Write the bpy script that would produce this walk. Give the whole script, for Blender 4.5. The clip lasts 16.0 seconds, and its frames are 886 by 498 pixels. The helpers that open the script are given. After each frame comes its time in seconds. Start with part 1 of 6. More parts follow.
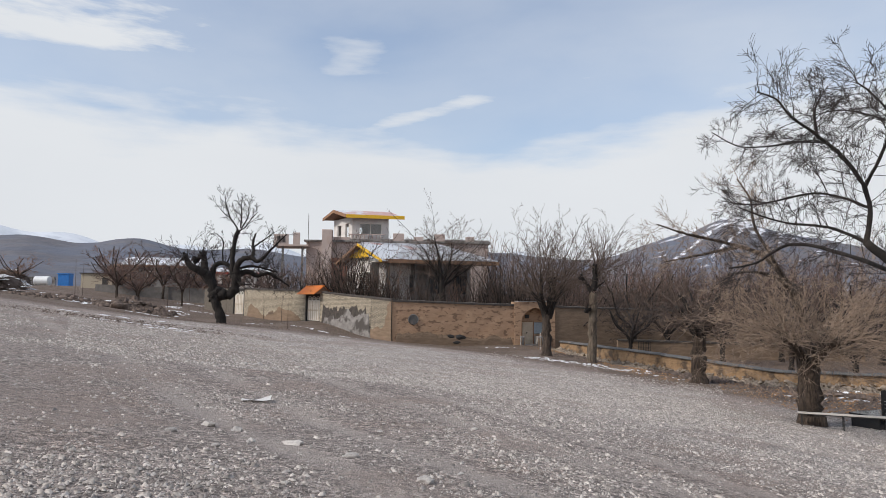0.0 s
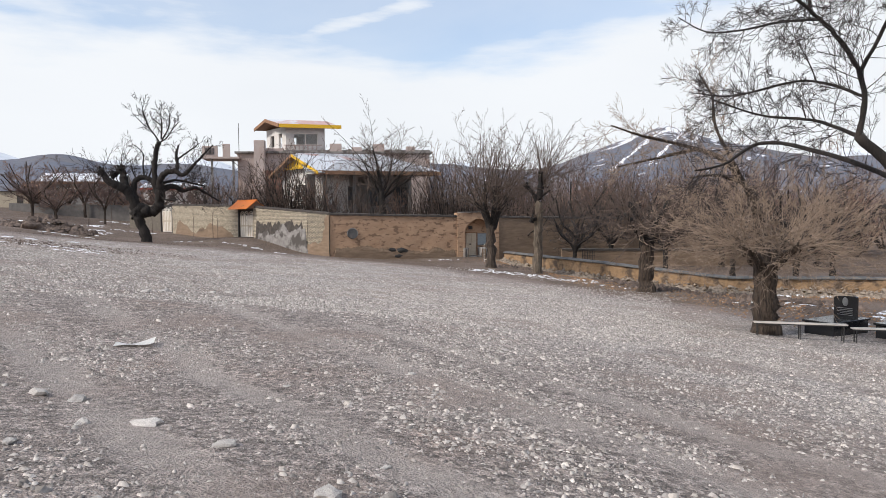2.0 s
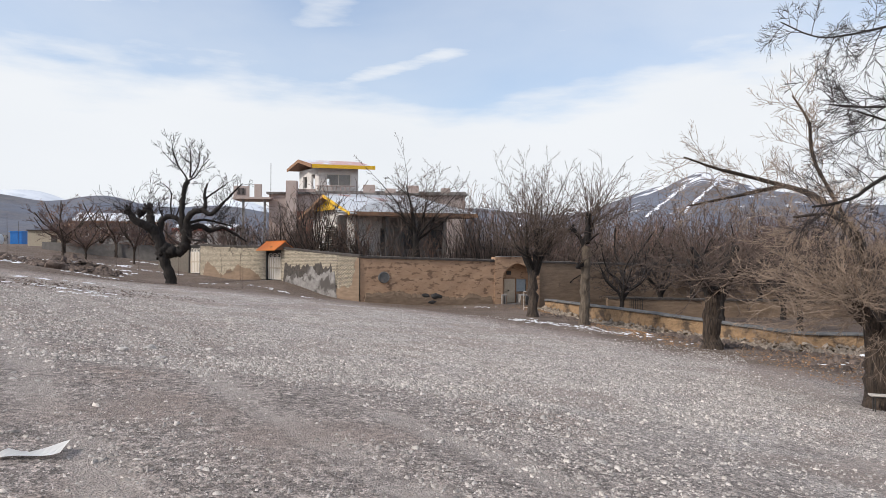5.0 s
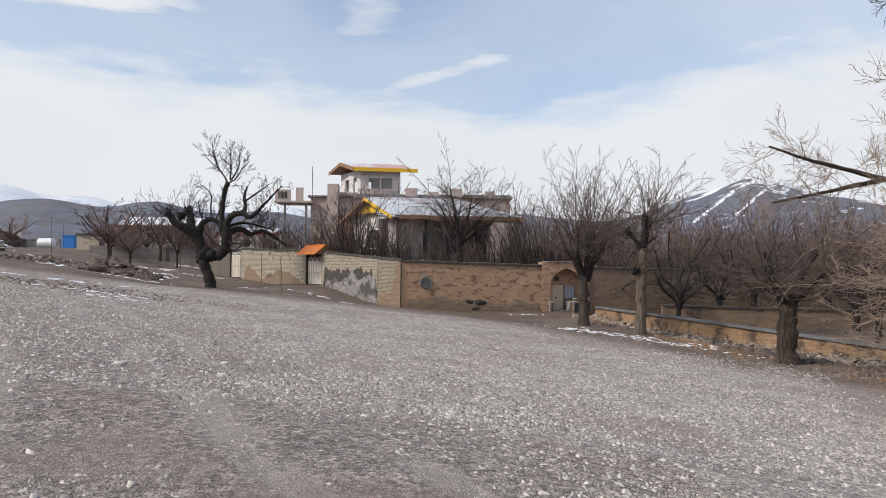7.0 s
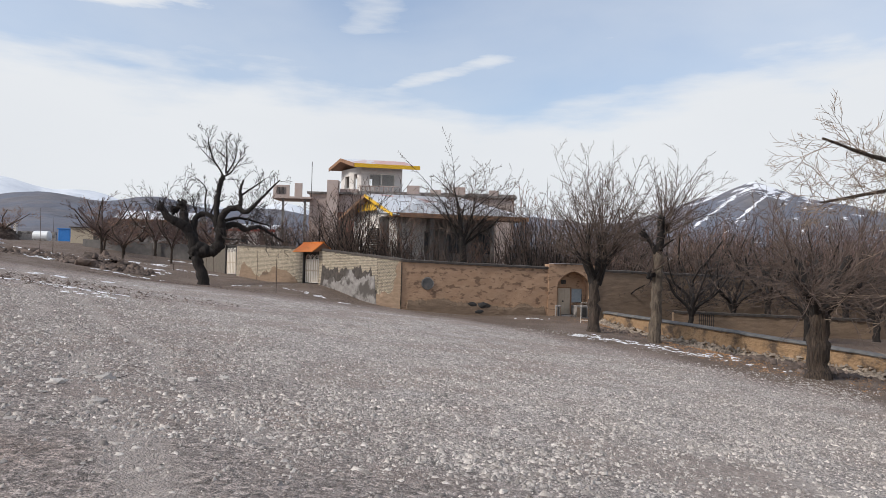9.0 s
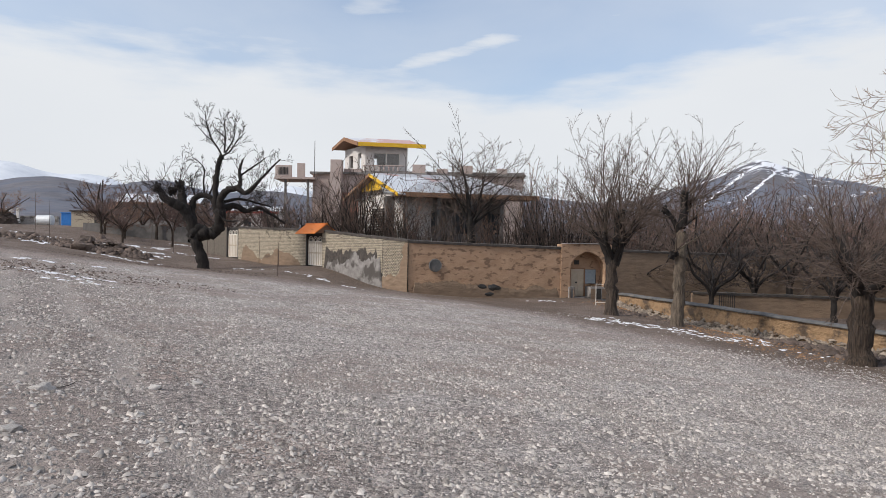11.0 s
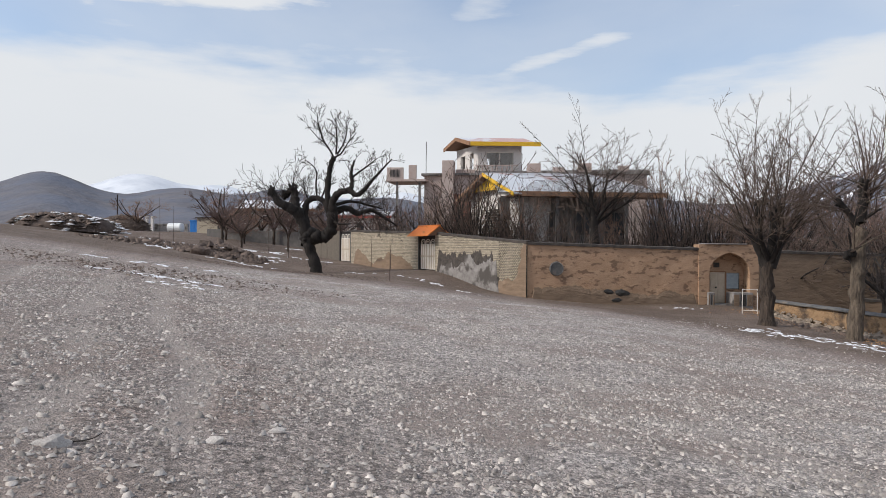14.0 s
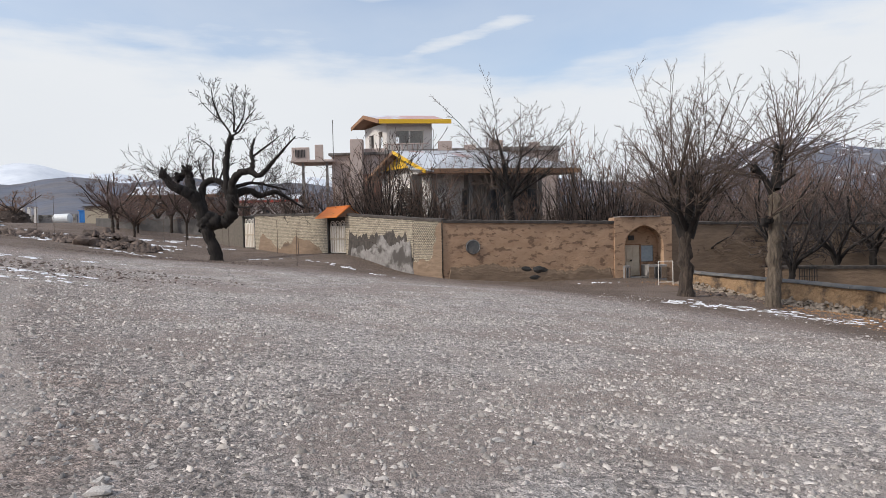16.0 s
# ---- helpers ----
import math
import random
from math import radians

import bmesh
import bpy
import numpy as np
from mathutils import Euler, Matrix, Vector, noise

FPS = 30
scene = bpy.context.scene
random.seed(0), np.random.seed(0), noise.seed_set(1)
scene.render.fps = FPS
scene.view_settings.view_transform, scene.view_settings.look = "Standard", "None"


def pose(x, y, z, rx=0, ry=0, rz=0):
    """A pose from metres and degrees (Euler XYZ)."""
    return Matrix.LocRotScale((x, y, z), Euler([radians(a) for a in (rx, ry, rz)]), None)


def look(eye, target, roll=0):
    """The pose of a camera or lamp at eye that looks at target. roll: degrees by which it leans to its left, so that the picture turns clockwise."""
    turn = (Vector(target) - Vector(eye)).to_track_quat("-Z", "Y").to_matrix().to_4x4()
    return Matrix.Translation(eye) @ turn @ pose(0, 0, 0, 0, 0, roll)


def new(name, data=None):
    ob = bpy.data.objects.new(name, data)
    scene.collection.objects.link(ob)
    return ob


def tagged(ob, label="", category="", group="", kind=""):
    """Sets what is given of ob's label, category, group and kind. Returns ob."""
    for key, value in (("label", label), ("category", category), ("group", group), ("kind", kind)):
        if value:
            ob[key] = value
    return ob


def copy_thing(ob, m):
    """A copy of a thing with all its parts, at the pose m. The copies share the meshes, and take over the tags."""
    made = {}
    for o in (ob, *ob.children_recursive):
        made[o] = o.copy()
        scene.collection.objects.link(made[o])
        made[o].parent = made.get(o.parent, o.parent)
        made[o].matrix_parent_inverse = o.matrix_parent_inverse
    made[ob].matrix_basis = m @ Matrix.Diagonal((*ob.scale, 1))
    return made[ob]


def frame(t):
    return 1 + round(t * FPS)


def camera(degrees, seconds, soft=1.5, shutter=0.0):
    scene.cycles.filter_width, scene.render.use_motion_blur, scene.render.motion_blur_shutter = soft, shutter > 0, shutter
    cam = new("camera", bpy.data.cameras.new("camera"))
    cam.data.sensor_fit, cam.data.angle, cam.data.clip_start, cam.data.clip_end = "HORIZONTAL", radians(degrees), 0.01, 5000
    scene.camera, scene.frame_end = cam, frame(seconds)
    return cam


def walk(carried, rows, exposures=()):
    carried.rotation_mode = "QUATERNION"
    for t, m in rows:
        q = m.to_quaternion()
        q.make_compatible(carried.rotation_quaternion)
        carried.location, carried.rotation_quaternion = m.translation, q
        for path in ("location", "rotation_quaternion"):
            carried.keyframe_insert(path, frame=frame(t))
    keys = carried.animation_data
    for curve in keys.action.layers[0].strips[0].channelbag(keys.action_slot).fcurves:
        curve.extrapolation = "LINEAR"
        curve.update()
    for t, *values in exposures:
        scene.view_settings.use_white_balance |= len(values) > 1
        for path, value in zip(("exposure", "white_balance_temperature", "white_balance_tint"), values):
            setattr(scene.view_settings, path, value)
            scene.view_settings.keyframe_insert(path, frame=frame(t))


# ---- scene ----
cam = camera(66.0, 16.0, 0.7)
PATH = [
    (0, (0.0, 0.0, 1.5), (0.073, 1.992, 1.659), 0.6),
    (0.5, (0.076, 0.582, 1.473), (0.188, 2.576, 1.582), 0.2),
    (1, (0.171, 1.226, 1.472), (0.334, 3.219, 1.499), -0.4),
    (1.5, (0.294, 1.828, 1.536), (0.505, 3.816, 1.482), -0.7),
    (2, (0.315, 2.448, 1.511), (0.555, 4.431, 1.412), -0.6),
    (2.5, (0.337, 3.04, 1.482), (0.575, 5.023, 1.38), -0.3),
    (3, (0.314, 3.649, 1.513), (0.539, 5.635, 1.439), 0.1),
    (3.5, (0.301, 4.255, 1.54), (0.511, 6.243, 1.501), 0.5),
    (4, (0.312, 4.853, 1.506), (0.509, 6.843, 1.496), 0.6),
    (4.2, (0.324, 5.063, 1.507), (0.52, 7.053, 1.507), 0.4),
    (6.3, (0.433, 7.429, 1.446), (0.479, 9.428, 1.495), 0.2),
    (6.5, (0.43, 7.661, 1.432), (0.471, 9.66, 1.481), 0.2),
    (7, (0.37, 8.206, 1.417), (0.392, 10.205, 1.464), 0.4),
    (7.5, (0.319, 8.758, 1.446), (0.328, 10.757, 1.499), 0.7),
    (8, (0.303, 9.335, 1.449), (0.306, 11.334, 1.507), 1.0),
    (8.5, (0.22, 9.889, 1.424), (0.229, 11.888, 1.477), 1.3),
    (8.7, (0.198, 10.092, 1.433), (0.213, 12.091, 1.484), 1.4),
    (10.8, (0.095, 12.284, 1.434), (0.147, 14.283, 1.432), 0.9),
    (11, (0.05, 12.505, 1.408), (0.056, 14.505, 1.4), 0.9),
    (11.5, (-0.081, 13.048, 1.427), (-0.227, 15.043, 1.419), 1.0),
    (12, (-0.219, 13.596, 1.396), (-0.5, 15.576, 1.401), 1.1),
    (12.5, (-0.367, 14.145, 1.332), (-0.708, 16.116, 1.345), 1.4),
    (13, (-0.42, 14.671, 1.262), (-0.76, 16.642, 1.27), 1.3),
    (13.5, (-0.547, 15.175, 1.242), (-0.869, 17.149, 1.243), 0.8),
    (14, (-0.69, 15.684, 1.246), (-1.003, 17.659, 1.247), 0.5),
    (14.5, (-0.819, 16.229, 1.202), (-1.105, 18.208, 1.2), 0.3),
    (15, (-0.928, 16.787, 1.127), (-1.141, 18.776, 1.107), -0.2),
    (15.5, (-0.954, 17.328, 1.071), (-1.073, 19.324, 1.026), -1.0),
    (16, (-0.995, 17.869, 1.041), (-1.052, 19.867, 0.991), -1.3),
]
EXPOSURES = [(0, -0.1), (0.5, -0.12), (1.5, 0.1), (2.5, 0.17), (4, 0.16), (6.5, 0.0), (8.5, -0.03), (12, -0.05), (14.5, -0.08), (16, 0.0)]
walk(cam, [(t, look(eye, target, roll)) for t, eye, target, roll in PATH], EXPOSURES)

# ---------- world, sun, exposure ----------
world = bpy.data.worlds.new("world")
scene.world = world
world.use_nodes = True
wn, wl = world.node_tree.nodes, world.node_tree.links
wn.clear()
w_out = wn.new("ShaderNodeOutputWorld")
w_bg = wn.new("ShaderNodeBackground")
w_sky = wn.new("ShaderNodeTexSky")
w_sky.sky_type, w_sky.sun_disc = "NISHITA", False
SUN_EL, SUN_AZ = radians(40), radians(-113)
w_sky.sun_elevation, w_sky.sun_rotation = SUN_EL, SUN_AZ
w_sky.air_density, w_sky.dust_density, w_sky.ozone_density = 1.0, 1.6, 1.5
w_co = wn.new("ShaderNodeTexCoord")
w_sep = wn.new("ShaderNodeSeparateXYZ")
wl.new(w_co.outputs["Generated"], w_sep.inputs[0])


def wmath(op, a, b=None, c=None):
    n = wn.new("ShaderNodeMath")
    n.operation = op
    for k, v in enumerate((a, b, c)):
        if v is None:
            continue
        if isinstance(v, (int, float)):
            n.inputs[k].default_value = v
        else:
            wl.new(v, n.inputs[k])
    return n.outputs[0]


# cloud deck: solid near the horizon, broken higher up, thin veil over the blue
w_z = wmath("MAXIMUM", w_sep.outputs[2], 0.0)
w_map = wn.new("ShaderNodeMapping")
w_map.inputs["Location"].default_value = (1.35, 0.2, 0.55)
w_map.inputs["Rotation"].default_value = (0, radians(14), radians(12))
w_map.inputs["Scale"].default_value = (1.0, 1.0, 2.6)
wl.new(w_co.outputs["Generated"], w_map.inputs[0])
w_n1 = wn.new("ShaderNodeTexNoise")
w_n1.inputs["Scale"].default_value, w_n1.inputs["Detail"].default_value = 1.9, 8.0
w_n1.inputs["Roughness"].default_value, w_n1.inputs["Distortion"].default_value = 0.5, 0.25
wl.new(w_map.outputs[0], w_n1.inputs["Vector"])
w_az = wmath("MULTIPLY", wmath("ARCTAN2", w_sep.outputs[0], w_sep.outputs[1]), 57.3)
w_side = wmath("ABSOLUTE", wmath("SUBTRACT", w_az, 3.5))
w_edge = wmath("ADD", wmath("MULTIPLY_ADD", wmath("MINIMUM", w_side, 12.0), 0.0035, 0.207), wmath("MULTIPLY", wmath("MAXIMUM", wmath("SUBTRACT", w_side, 12.0), 0.0), 0.0008))
w_map2 = wn.new("ShaderNodeMapping")
w_map2.inputs["Rotation"].default_value = (0, radians(-16), 0)
w_map2.inputs["Scale"].default_value = (5.0, 5.0, 26.0)
wl.new(w_co.outputs["Generated"], w_map2.inputs[0])
w_n3 = wn.new("ShaderNodeTexNoise")
w_n3.inputs["Scale"].default_value, w_n3.inputs["Detail"].default_value, w_n3.inputs["Roughness"].default_value = 1.3, 7.0, 0.55
wl.new(w_map2.outputs[0], w_n3.inputs["Vector"])
w_rag = wmath("ADD", wmath("MULTIPLY", wmath("SUBTRACT", w_n1.outputs["Fac"], 0.5), 0.17), wmath("MULTIPLY", wmath("SUBTRACT", w_n3.outputs["Fac"], 0.5), 0.10))
w_ramp = wn.new("ShaderNodeMapRange")
w_ramp.interpolation_type = "SMOOTHSTEP"
w_ramp.inputs["From Min"].default_value, w_ramp.inputs["From Max"].default_value = -0.05, 0.045
w_ramp.inputs["To Min"].default_value = 0.0
wl.new(wmath("ADD", wmath("SUBTRACT", w_edge, w_z), w_rag), w_ramp.inputs["Value"])


def cloud(az0, z0, slope, wide, tall, low, high, most):
    """A loose cloud about one bearing and height, torn by noise."""
    da = wmath("DIVIDE", wmath("SUBTRACT", w_az, az0), wide)
    dz = wmath("DIVIDE", wmath("SUBTRACT", wmath("SUBTRACT", w_z, z0), wmath("MULTIPLY", wmath("SUBTRACT", w_az, az0), slope)), tall)
    g = wmath("EXPONENT", wmath("MULTIPLY", wmath("ADD", wmath("MULTIPLY", da, da), wmath("MULTIPLY", dz, dz)), -1.0))
    n = wn.new("ShaderNodeMapRange")
    n.interpolation_type = "SMOOTHSTEP"
    n.inputs["From Min"].default_value, n.inputs["From Max"].default_value = low, high
    n.inputs["To Max"].default_value = most
    wl.new(wmath("ADD", g, wmath("MULTIPLY", wmath("SUBTRACT", w_n3.outputs["Fac"], 0.5), 2.4)), n.inputs["Value"])
    return n.outputs[0]


w_veil = wn.new("ShaderNodeMapRange")
w_veil.inputs["From Min"].default_value, w_veil.inputs["From Max"].default_value = 0.35, 0.68
w_veil.inputs["To Min"].default_value, w_veil.inputs["To Max"].default_value = 0.24, 0.58
wl.new(w_n1.outputs["Fac"], w_veil.inputs["Value"])
w_all = wmath("MAXIMUM", w_ramp.outputs[0], w_veil.outputs[0])
for spec in ((-29.0, 0.345, 0.0010, 10.0, 0.045, 0.2, 1.0, 1.0), (1.5, 0.276, 0.0046, 8.0, 0.016, 0.25, 1.25, 0.85), (-6.0, 0.34, 0.0, 5.0, 0.04, 0.3, 1.5, 0.7)):
    w_all = wmath("MAXIMUM", w_all, cloud(*spec))
w_n2 = wn.new("ShaderNodeTexNoise")
w_n2.inputs["Scale"].default_value, w_n2.inputs["Detail"].default_value = 2.2, 5.0
wl.new(w_map.outputs[0], w_n2.inputs["Vector"])
w_cc = wn.new("ShaderNodeMix")
w_cc.data_type = "RGBA"
w_cc.inputs[6].default_value, w_cc.inputs[7].default_value = (7.1, 7.42, 7.85, 1), (8.2, 8.42, 8.7, 1)
wl.new(w_n2.outputs["Fac"], w_cc.inputs[0])
w_mix = wn.new("ShaderNodeMix")
w_mix.data_type = "RGBA"
wl.new(w_all, w_mix.inputs[0])
w_gain = wn.new("ShaderNodeMix")
w_gain.data_type, w_gain.blend_type = "RGBA", "MULTIPLY"
w_gain.inputs[0].default_value = 1.0
w_gain.inputs[7].default_value = (1.55, 1.62, 1.68, 1)
wl.new(w_sky.outputs[0], w_gain.inputs[6])
wl.new(w_gain.outputs[2], w_mix.inputs[6])
wl.new(w_cc.outputs[2], w_mix.inputs[7])
wl.new(w_mix.outputs[2], w_bg.inputs["Color"])
w_bg.inputs["Strength"].default_value = 0.105
wl.new(w_bg.outputs[0], w_out.inputs[0])

sun_data = bpy.data.lights.new("sun", "SUN")
sun_data.energy, sun_data.angle, sun_data.color = 3.0, radians(5), (1.0, 0.93, 0.85)
sun = new("sun", sun_data)
s_dir = Vector((math.sin(SUN_AZ) * math.cos(SUN_EL), math.cos(SUN_AZ) * math.cos(SUN_EL), math.sin(SUN_EL)))
sun.matrix_world = Matrix.Translation((0, 0, 60)) @ s_dir.to_track_quat("Z", "Y").to_matrix().to_4x4()


# ---------- materials ----------
def material(name, c1, c2, scale=4.0, rough=0.85, bump=0.3, bscale=None, metal=0.0, c3=None, s3=0.4, lo3=0.55, hi3=0.7, island=0.0, stretch=(1, 1, 1), dist=0.02, rnd=0.0):
    """Two-tone noise with grain, an optional third tone in larger patches, and bump."""
    m = bpy.data.materials.new(name)
    m.use_nodes = True
    nt = m.node_tree
    N, L = nt.nodes, nt.links
    b = N["Principled BSDF"]
    b.inputs["Roughness"].default_value, b.inputs["Metallic"].default_value = rough, metal
    tc = N.new("ShaderNodeTexCoord")
    mp = N.new("ShaderNodeMapping")
    mp.inputs["Scale"].default_value = stretch
    L.new(tc.outputs["Object"], mp.inputs[0])
    n1 = N.new("ShaderNodeTexNoise")
    n1.inputs["Scale"].default_value, n1.inputs["Detail"].default_value, n1.inputs["Roughness"].default_value = scale, 8, 0.65
    L.new(mp.outputs[0], n1.inputs["Vector"])
    r = N.new("ShaderNodeMapRange")
    r.inputs["From Min"].default_value, r.inputs["From Max"].default_value = 0.3, 0.7
    L.new(n1.outputs["Fac"], r.inputs["Value"])
    mx = N.new("ShaderNodeMix")
    mx.data_type = "RGBA"
    mx.inputs[6].default_value, mx.inputs[7].default_value = (*c1, 1), (*c2, 1)
    L.new(r.outputs[0], mx.inputs[0])
    col = mx.outputs[2]
    if c3:
        n3 = N.new("ShaderNodeTexNoise")
        n3.inputs["Scale"].default_value, n3.inputs["Detail"].default_value, n3.inputs["Roughness"].default_value = s3, 6, 0.6
        L.new(mp.outputs[0], n3.inputs["Vector"])
        r3 = N.new("ShaderNodeMapRange")
        r3.interpolation_type = "SMOOTHSTEP"
        r3.inputs["From Min"].default_value, r3.inputs["From Max"].default_value = lo3, hi3
        L.new(n3.outputs["Fac"], r3.inputs["Value"])
        m3 = N.new("ShaderNodeMix")
        m3.data_type = "RGBA"
        m3.inputs[7].default_value = (*c3, 1)
        L.new(r3.outputs[0], m3.inputs[0])
        L.new(col, m3.inputs[6])
        col = m3.outputs[2]
    if island or rnd:
        if island:
            src = N.new("ShaderNodeNewGeometry").outputs["Random Per Island"]
        else:
            src = N.new("ShaderNodeObjectInfo").outputs["Random"]
        k = island or rnd
        rr = N.new("ShaderNodeMapRange")
        rr.inputs["To Min"].default_value, rr.inputs["To Max"].default_value = 1 - k, 1 + k
        L.new(src, rr.inputs["Value"])
        hs = N.new("ShaderNodeHueSaturation")
        L.new(rr.outputs[0], hs.inputs["Value"])
        L.new(col, hs.inputs["Color"])
        col = hs.outputs[0]
    L.new(col, b.inputs["Base Color"])
    if bump:
        nb = N.new("ShaderNodeTexNoise")
        nb.inputs["Scale"].default_value, nb.inputs["Detail"].default_value = bscale or scale * 3, 6
        L.new(mp.outputs[0], nb.inputs["Vector"])
        bp = N.new("ShaderNodeBump")
        bp.inputs["Strength"].default_value, bp.inputs["Distance"].default_value = bump, dist
        L.new(nb.outputs["Fac"], bp.inputs["Height"])
        L.new(bp.outputs[0], b.inputs["Normal"])
    return m


def gravel_material():
    """Compacted gravel: grain, dusty wheel tracks, a pale loose band, dark damp earth by the walls."""
    m = material("gravel_ground", (0.147, 0.119, 0.104), (0.35, 0.302, 0.274), 16, 0.95, 1.0, 45, c3=(0.24, 0.19, 0.163), s3=0.35, lo3=0.5, hi3=0.66, dist=0.05)
    N, L = m.node_tree.nodes, m.node_tree.links
    b = N["Principled BSDF"]
    col = b.inputs["Base Color"].links[0].from_socket
    geo = N.new("ShaderNodeNewGeometry")
    sp = N.new("ShaderNodeSeparateXYZ")
    L.new(geo.outputs["Position"], sp.inputs[0])

    def mth(op, p, q=None, r=None):
        n = N.new("ShaderNodeMath")
        n.operation = op
        for k, v in enumerate((p, q, r)):
            if isinstance(v, (int, float)):
                n.inputs[k].default_value = v
            elif v is not None:
                L.new(v, n.inputs[k])
        return n.outputs[0]

    def ramp(v, lo, hi):
        n = N.new("ShaderNodeMapRange")
        n.interpolation_type = "SMOOTHSTEP"
        n.inputs["From Min"].default_value, n.inputs["From Max"].default_value = lo, hi
        L.new(v, n.inputs["Value"])
        return n.outputs[0]

    def nz(scale, detail=5):
        n = N.new("ShaderNodeTexNoise")
        n.inputs["Scale"].default_value, n.inputs["Detail"].default_value = scale, detail
        L.new(geo.outputs["Position"], n.inputs["Vector"])
        return n.outputs["Fac"]

    def over(base, color, fac):
        n = N.new("ShaderNodeMix")
        n.data_type = "RGBA"
        n.inputs[7].default_value = (*color, 1)
        L.new(base, n.inputs[6])
        L.new(fac, n.inputs[0])
        return n.outputs[2]

    c = mth("ADD", mth("MULTIPLY", sp.outputs[0], 0.85), mth("MULTIPLY", sp.outputs[1], 0.53))
    wob = mth("MULTIPLY", mth("SUBTRACT", nz(0.09, 2), 0.5), 3.0)
    cw = mth("ADD", c, wob)
    fine = nz(0.8)
    # pale loose gravel
    pale = mth("MULTIPLY", mth("MULTIPLY", ramp(cw, 8, 13), ramp(cw, 30, 25)), ramp(fine, 0.2, 0.75))
    col = over(col, (0.43, 0.395, 0.37), mth("MULTIPLY", pale, 0.75))
    # dusty wheel tracks
    track = None
    for c0, w in ((2.7, 0.3), (4.3, 0.28), (6.6, 0.3), (8.0, 0.26), (14.6, 0.3), (-1.5, 0.3), (-4.2, 0.35)):
        t = ramp(mth("ABSOLUTE", mth("SUBTRACT", cw, c0)), w + 0.16, w * 0.35)
        track = t if track is None else mth("MAXIMUM", track, t)
    track = mth("MULTIPLY", track, ramp(nz(0.35, 3), 0.34, 0.5))
    col = over(col, (0.40, 0.35, 0.315), mth("MULTIPLY", track, 0.6))
    # dark earth by the walls and under the trees
    earth = mth("MAXIMUM", ramp(cw, 28, 32), ramp(mth("ADD", sp.outputs[1], wob), 50, 60))
    earth = mth("MULTIPLY", earth, ramp(fine, 0.05, 0.42))
    col = over(col, (0.105, 0.072, 0.052), mth("MULTIPLY", earth, 0.9))
    # grain of packed stones at three sizes
    bare = ramp(nz(0.28, 4), 0.5, 0.62)
    track = mth("MAXIMUM", track, mth("MULTIPLY", bare, 0.75))
    col = over(col, (0.27, 0.215, 0.185), mth("MULTIPLY", bare, 0.6))
    for sc, lo, hi in ((60, 0.7, 1.35), (24, 0.58, 1.55), (10, 0.68, 1.4)):
        vg = N.new("ShaderNodeTexVoronoi")
        vg.inputs["Scale"].default_value = sc
        L.new(geo.outputs["Position"], vg.inputs["Vector"])
        vc = N.new("ShaderNodeSeparateColor")
        L.new(vg.outputs["Color"], vc.inputs[0])
        mr = N.new("ShaderNodeMapRange")
        mr.inputs["To Min"].default_value, mr.inputs["To Max"].default_value = lo, hi
        L.new(vc.outputs[2], mr.inputs["Value"])
        hs = N.new("ShaderNodeHueSaturation")
        L.new(mr.outputs[0], hs.inputs["Value"])
        L.new(mth("SUBTRACT", 1.0, mth("MULTIPLY", track, 0.75)), hs.inputs["Fac"])
        L.new(col, hs.inputs["Color"])
        col = hs.outputs[0]
    # speckle of single stones
    vor = N.new("ShaderNodeTexVoronoi")
    vor.inputs["Scale"].default_value = 34
    L.new(geo.outputs["Position"], vor.inputs["Vector"])
    vs = N.new("ShaderNodeSeparateColor")
    L.new(vor.outputs["Color"], vs.inputs[0])
    spk = mth("MULTIPLY", ramp(vs.outputs[0], 0.62, 0.75), ramp(vor.outputs["Distance"], 0.42, 0.25))
    col = over(col, (0.50, 0.465, 0.435), mth("MULTIPLY", mth("MULTIPLY", spk, mth("SUBTRACT", 1.0, track)), 0.6))
    # dark specks: darker stones, plus painted shade in the gaps between stones
    drk = mth("MULTIPLY", ramp(vs.outputs[1], 0.56, 0.7), ramp(vor.outputs["Distance"], 0.42, 0.25))
    col = over(col, (0.10, 0.09, 0.085), mth("MULTIPLY", mth("MULTIPLY", drk, mth("SUBTRACT", 1.0, track)), 0.75))
    col = over(col, (0.115, 0.078, 0.056), mth("MULTIPLY", earth, 0.5))
    L.new(col, b.inputs["Base Color"])
    # relief of half-buried stones and churned ruts
    cell = N.new("ShaderNodeTexVoronoi")
    cell.inputs["Scale"].default_value = 15
    L.new(geo.outputs["Position"], cell.inputs["Vector"])
    relief = mth("ADD", mth("MULTIPLY", mth("SUBTRACT", 1.0, cell.outputs["Distance"]), 0.14), nz(4.5, 6))
    relief = mth("MULTIPLY", relief, mth("SUBTRACT", 1.0, mth("MULTIPLY", track, 0.7)))
    rb = N.new("ShaderNodeBump")
    rb.inputs["Strength"].default_value, rb.inputs["Distance"].default_value = 0.9, 0.09
    L.new(relief, rb.inputs["Height"])
    fine_bump = b.inputs["Normal"].links[0].from_node
    L.new(rb.outputs[0], fine_bump.inputs["Normal"])
    return m


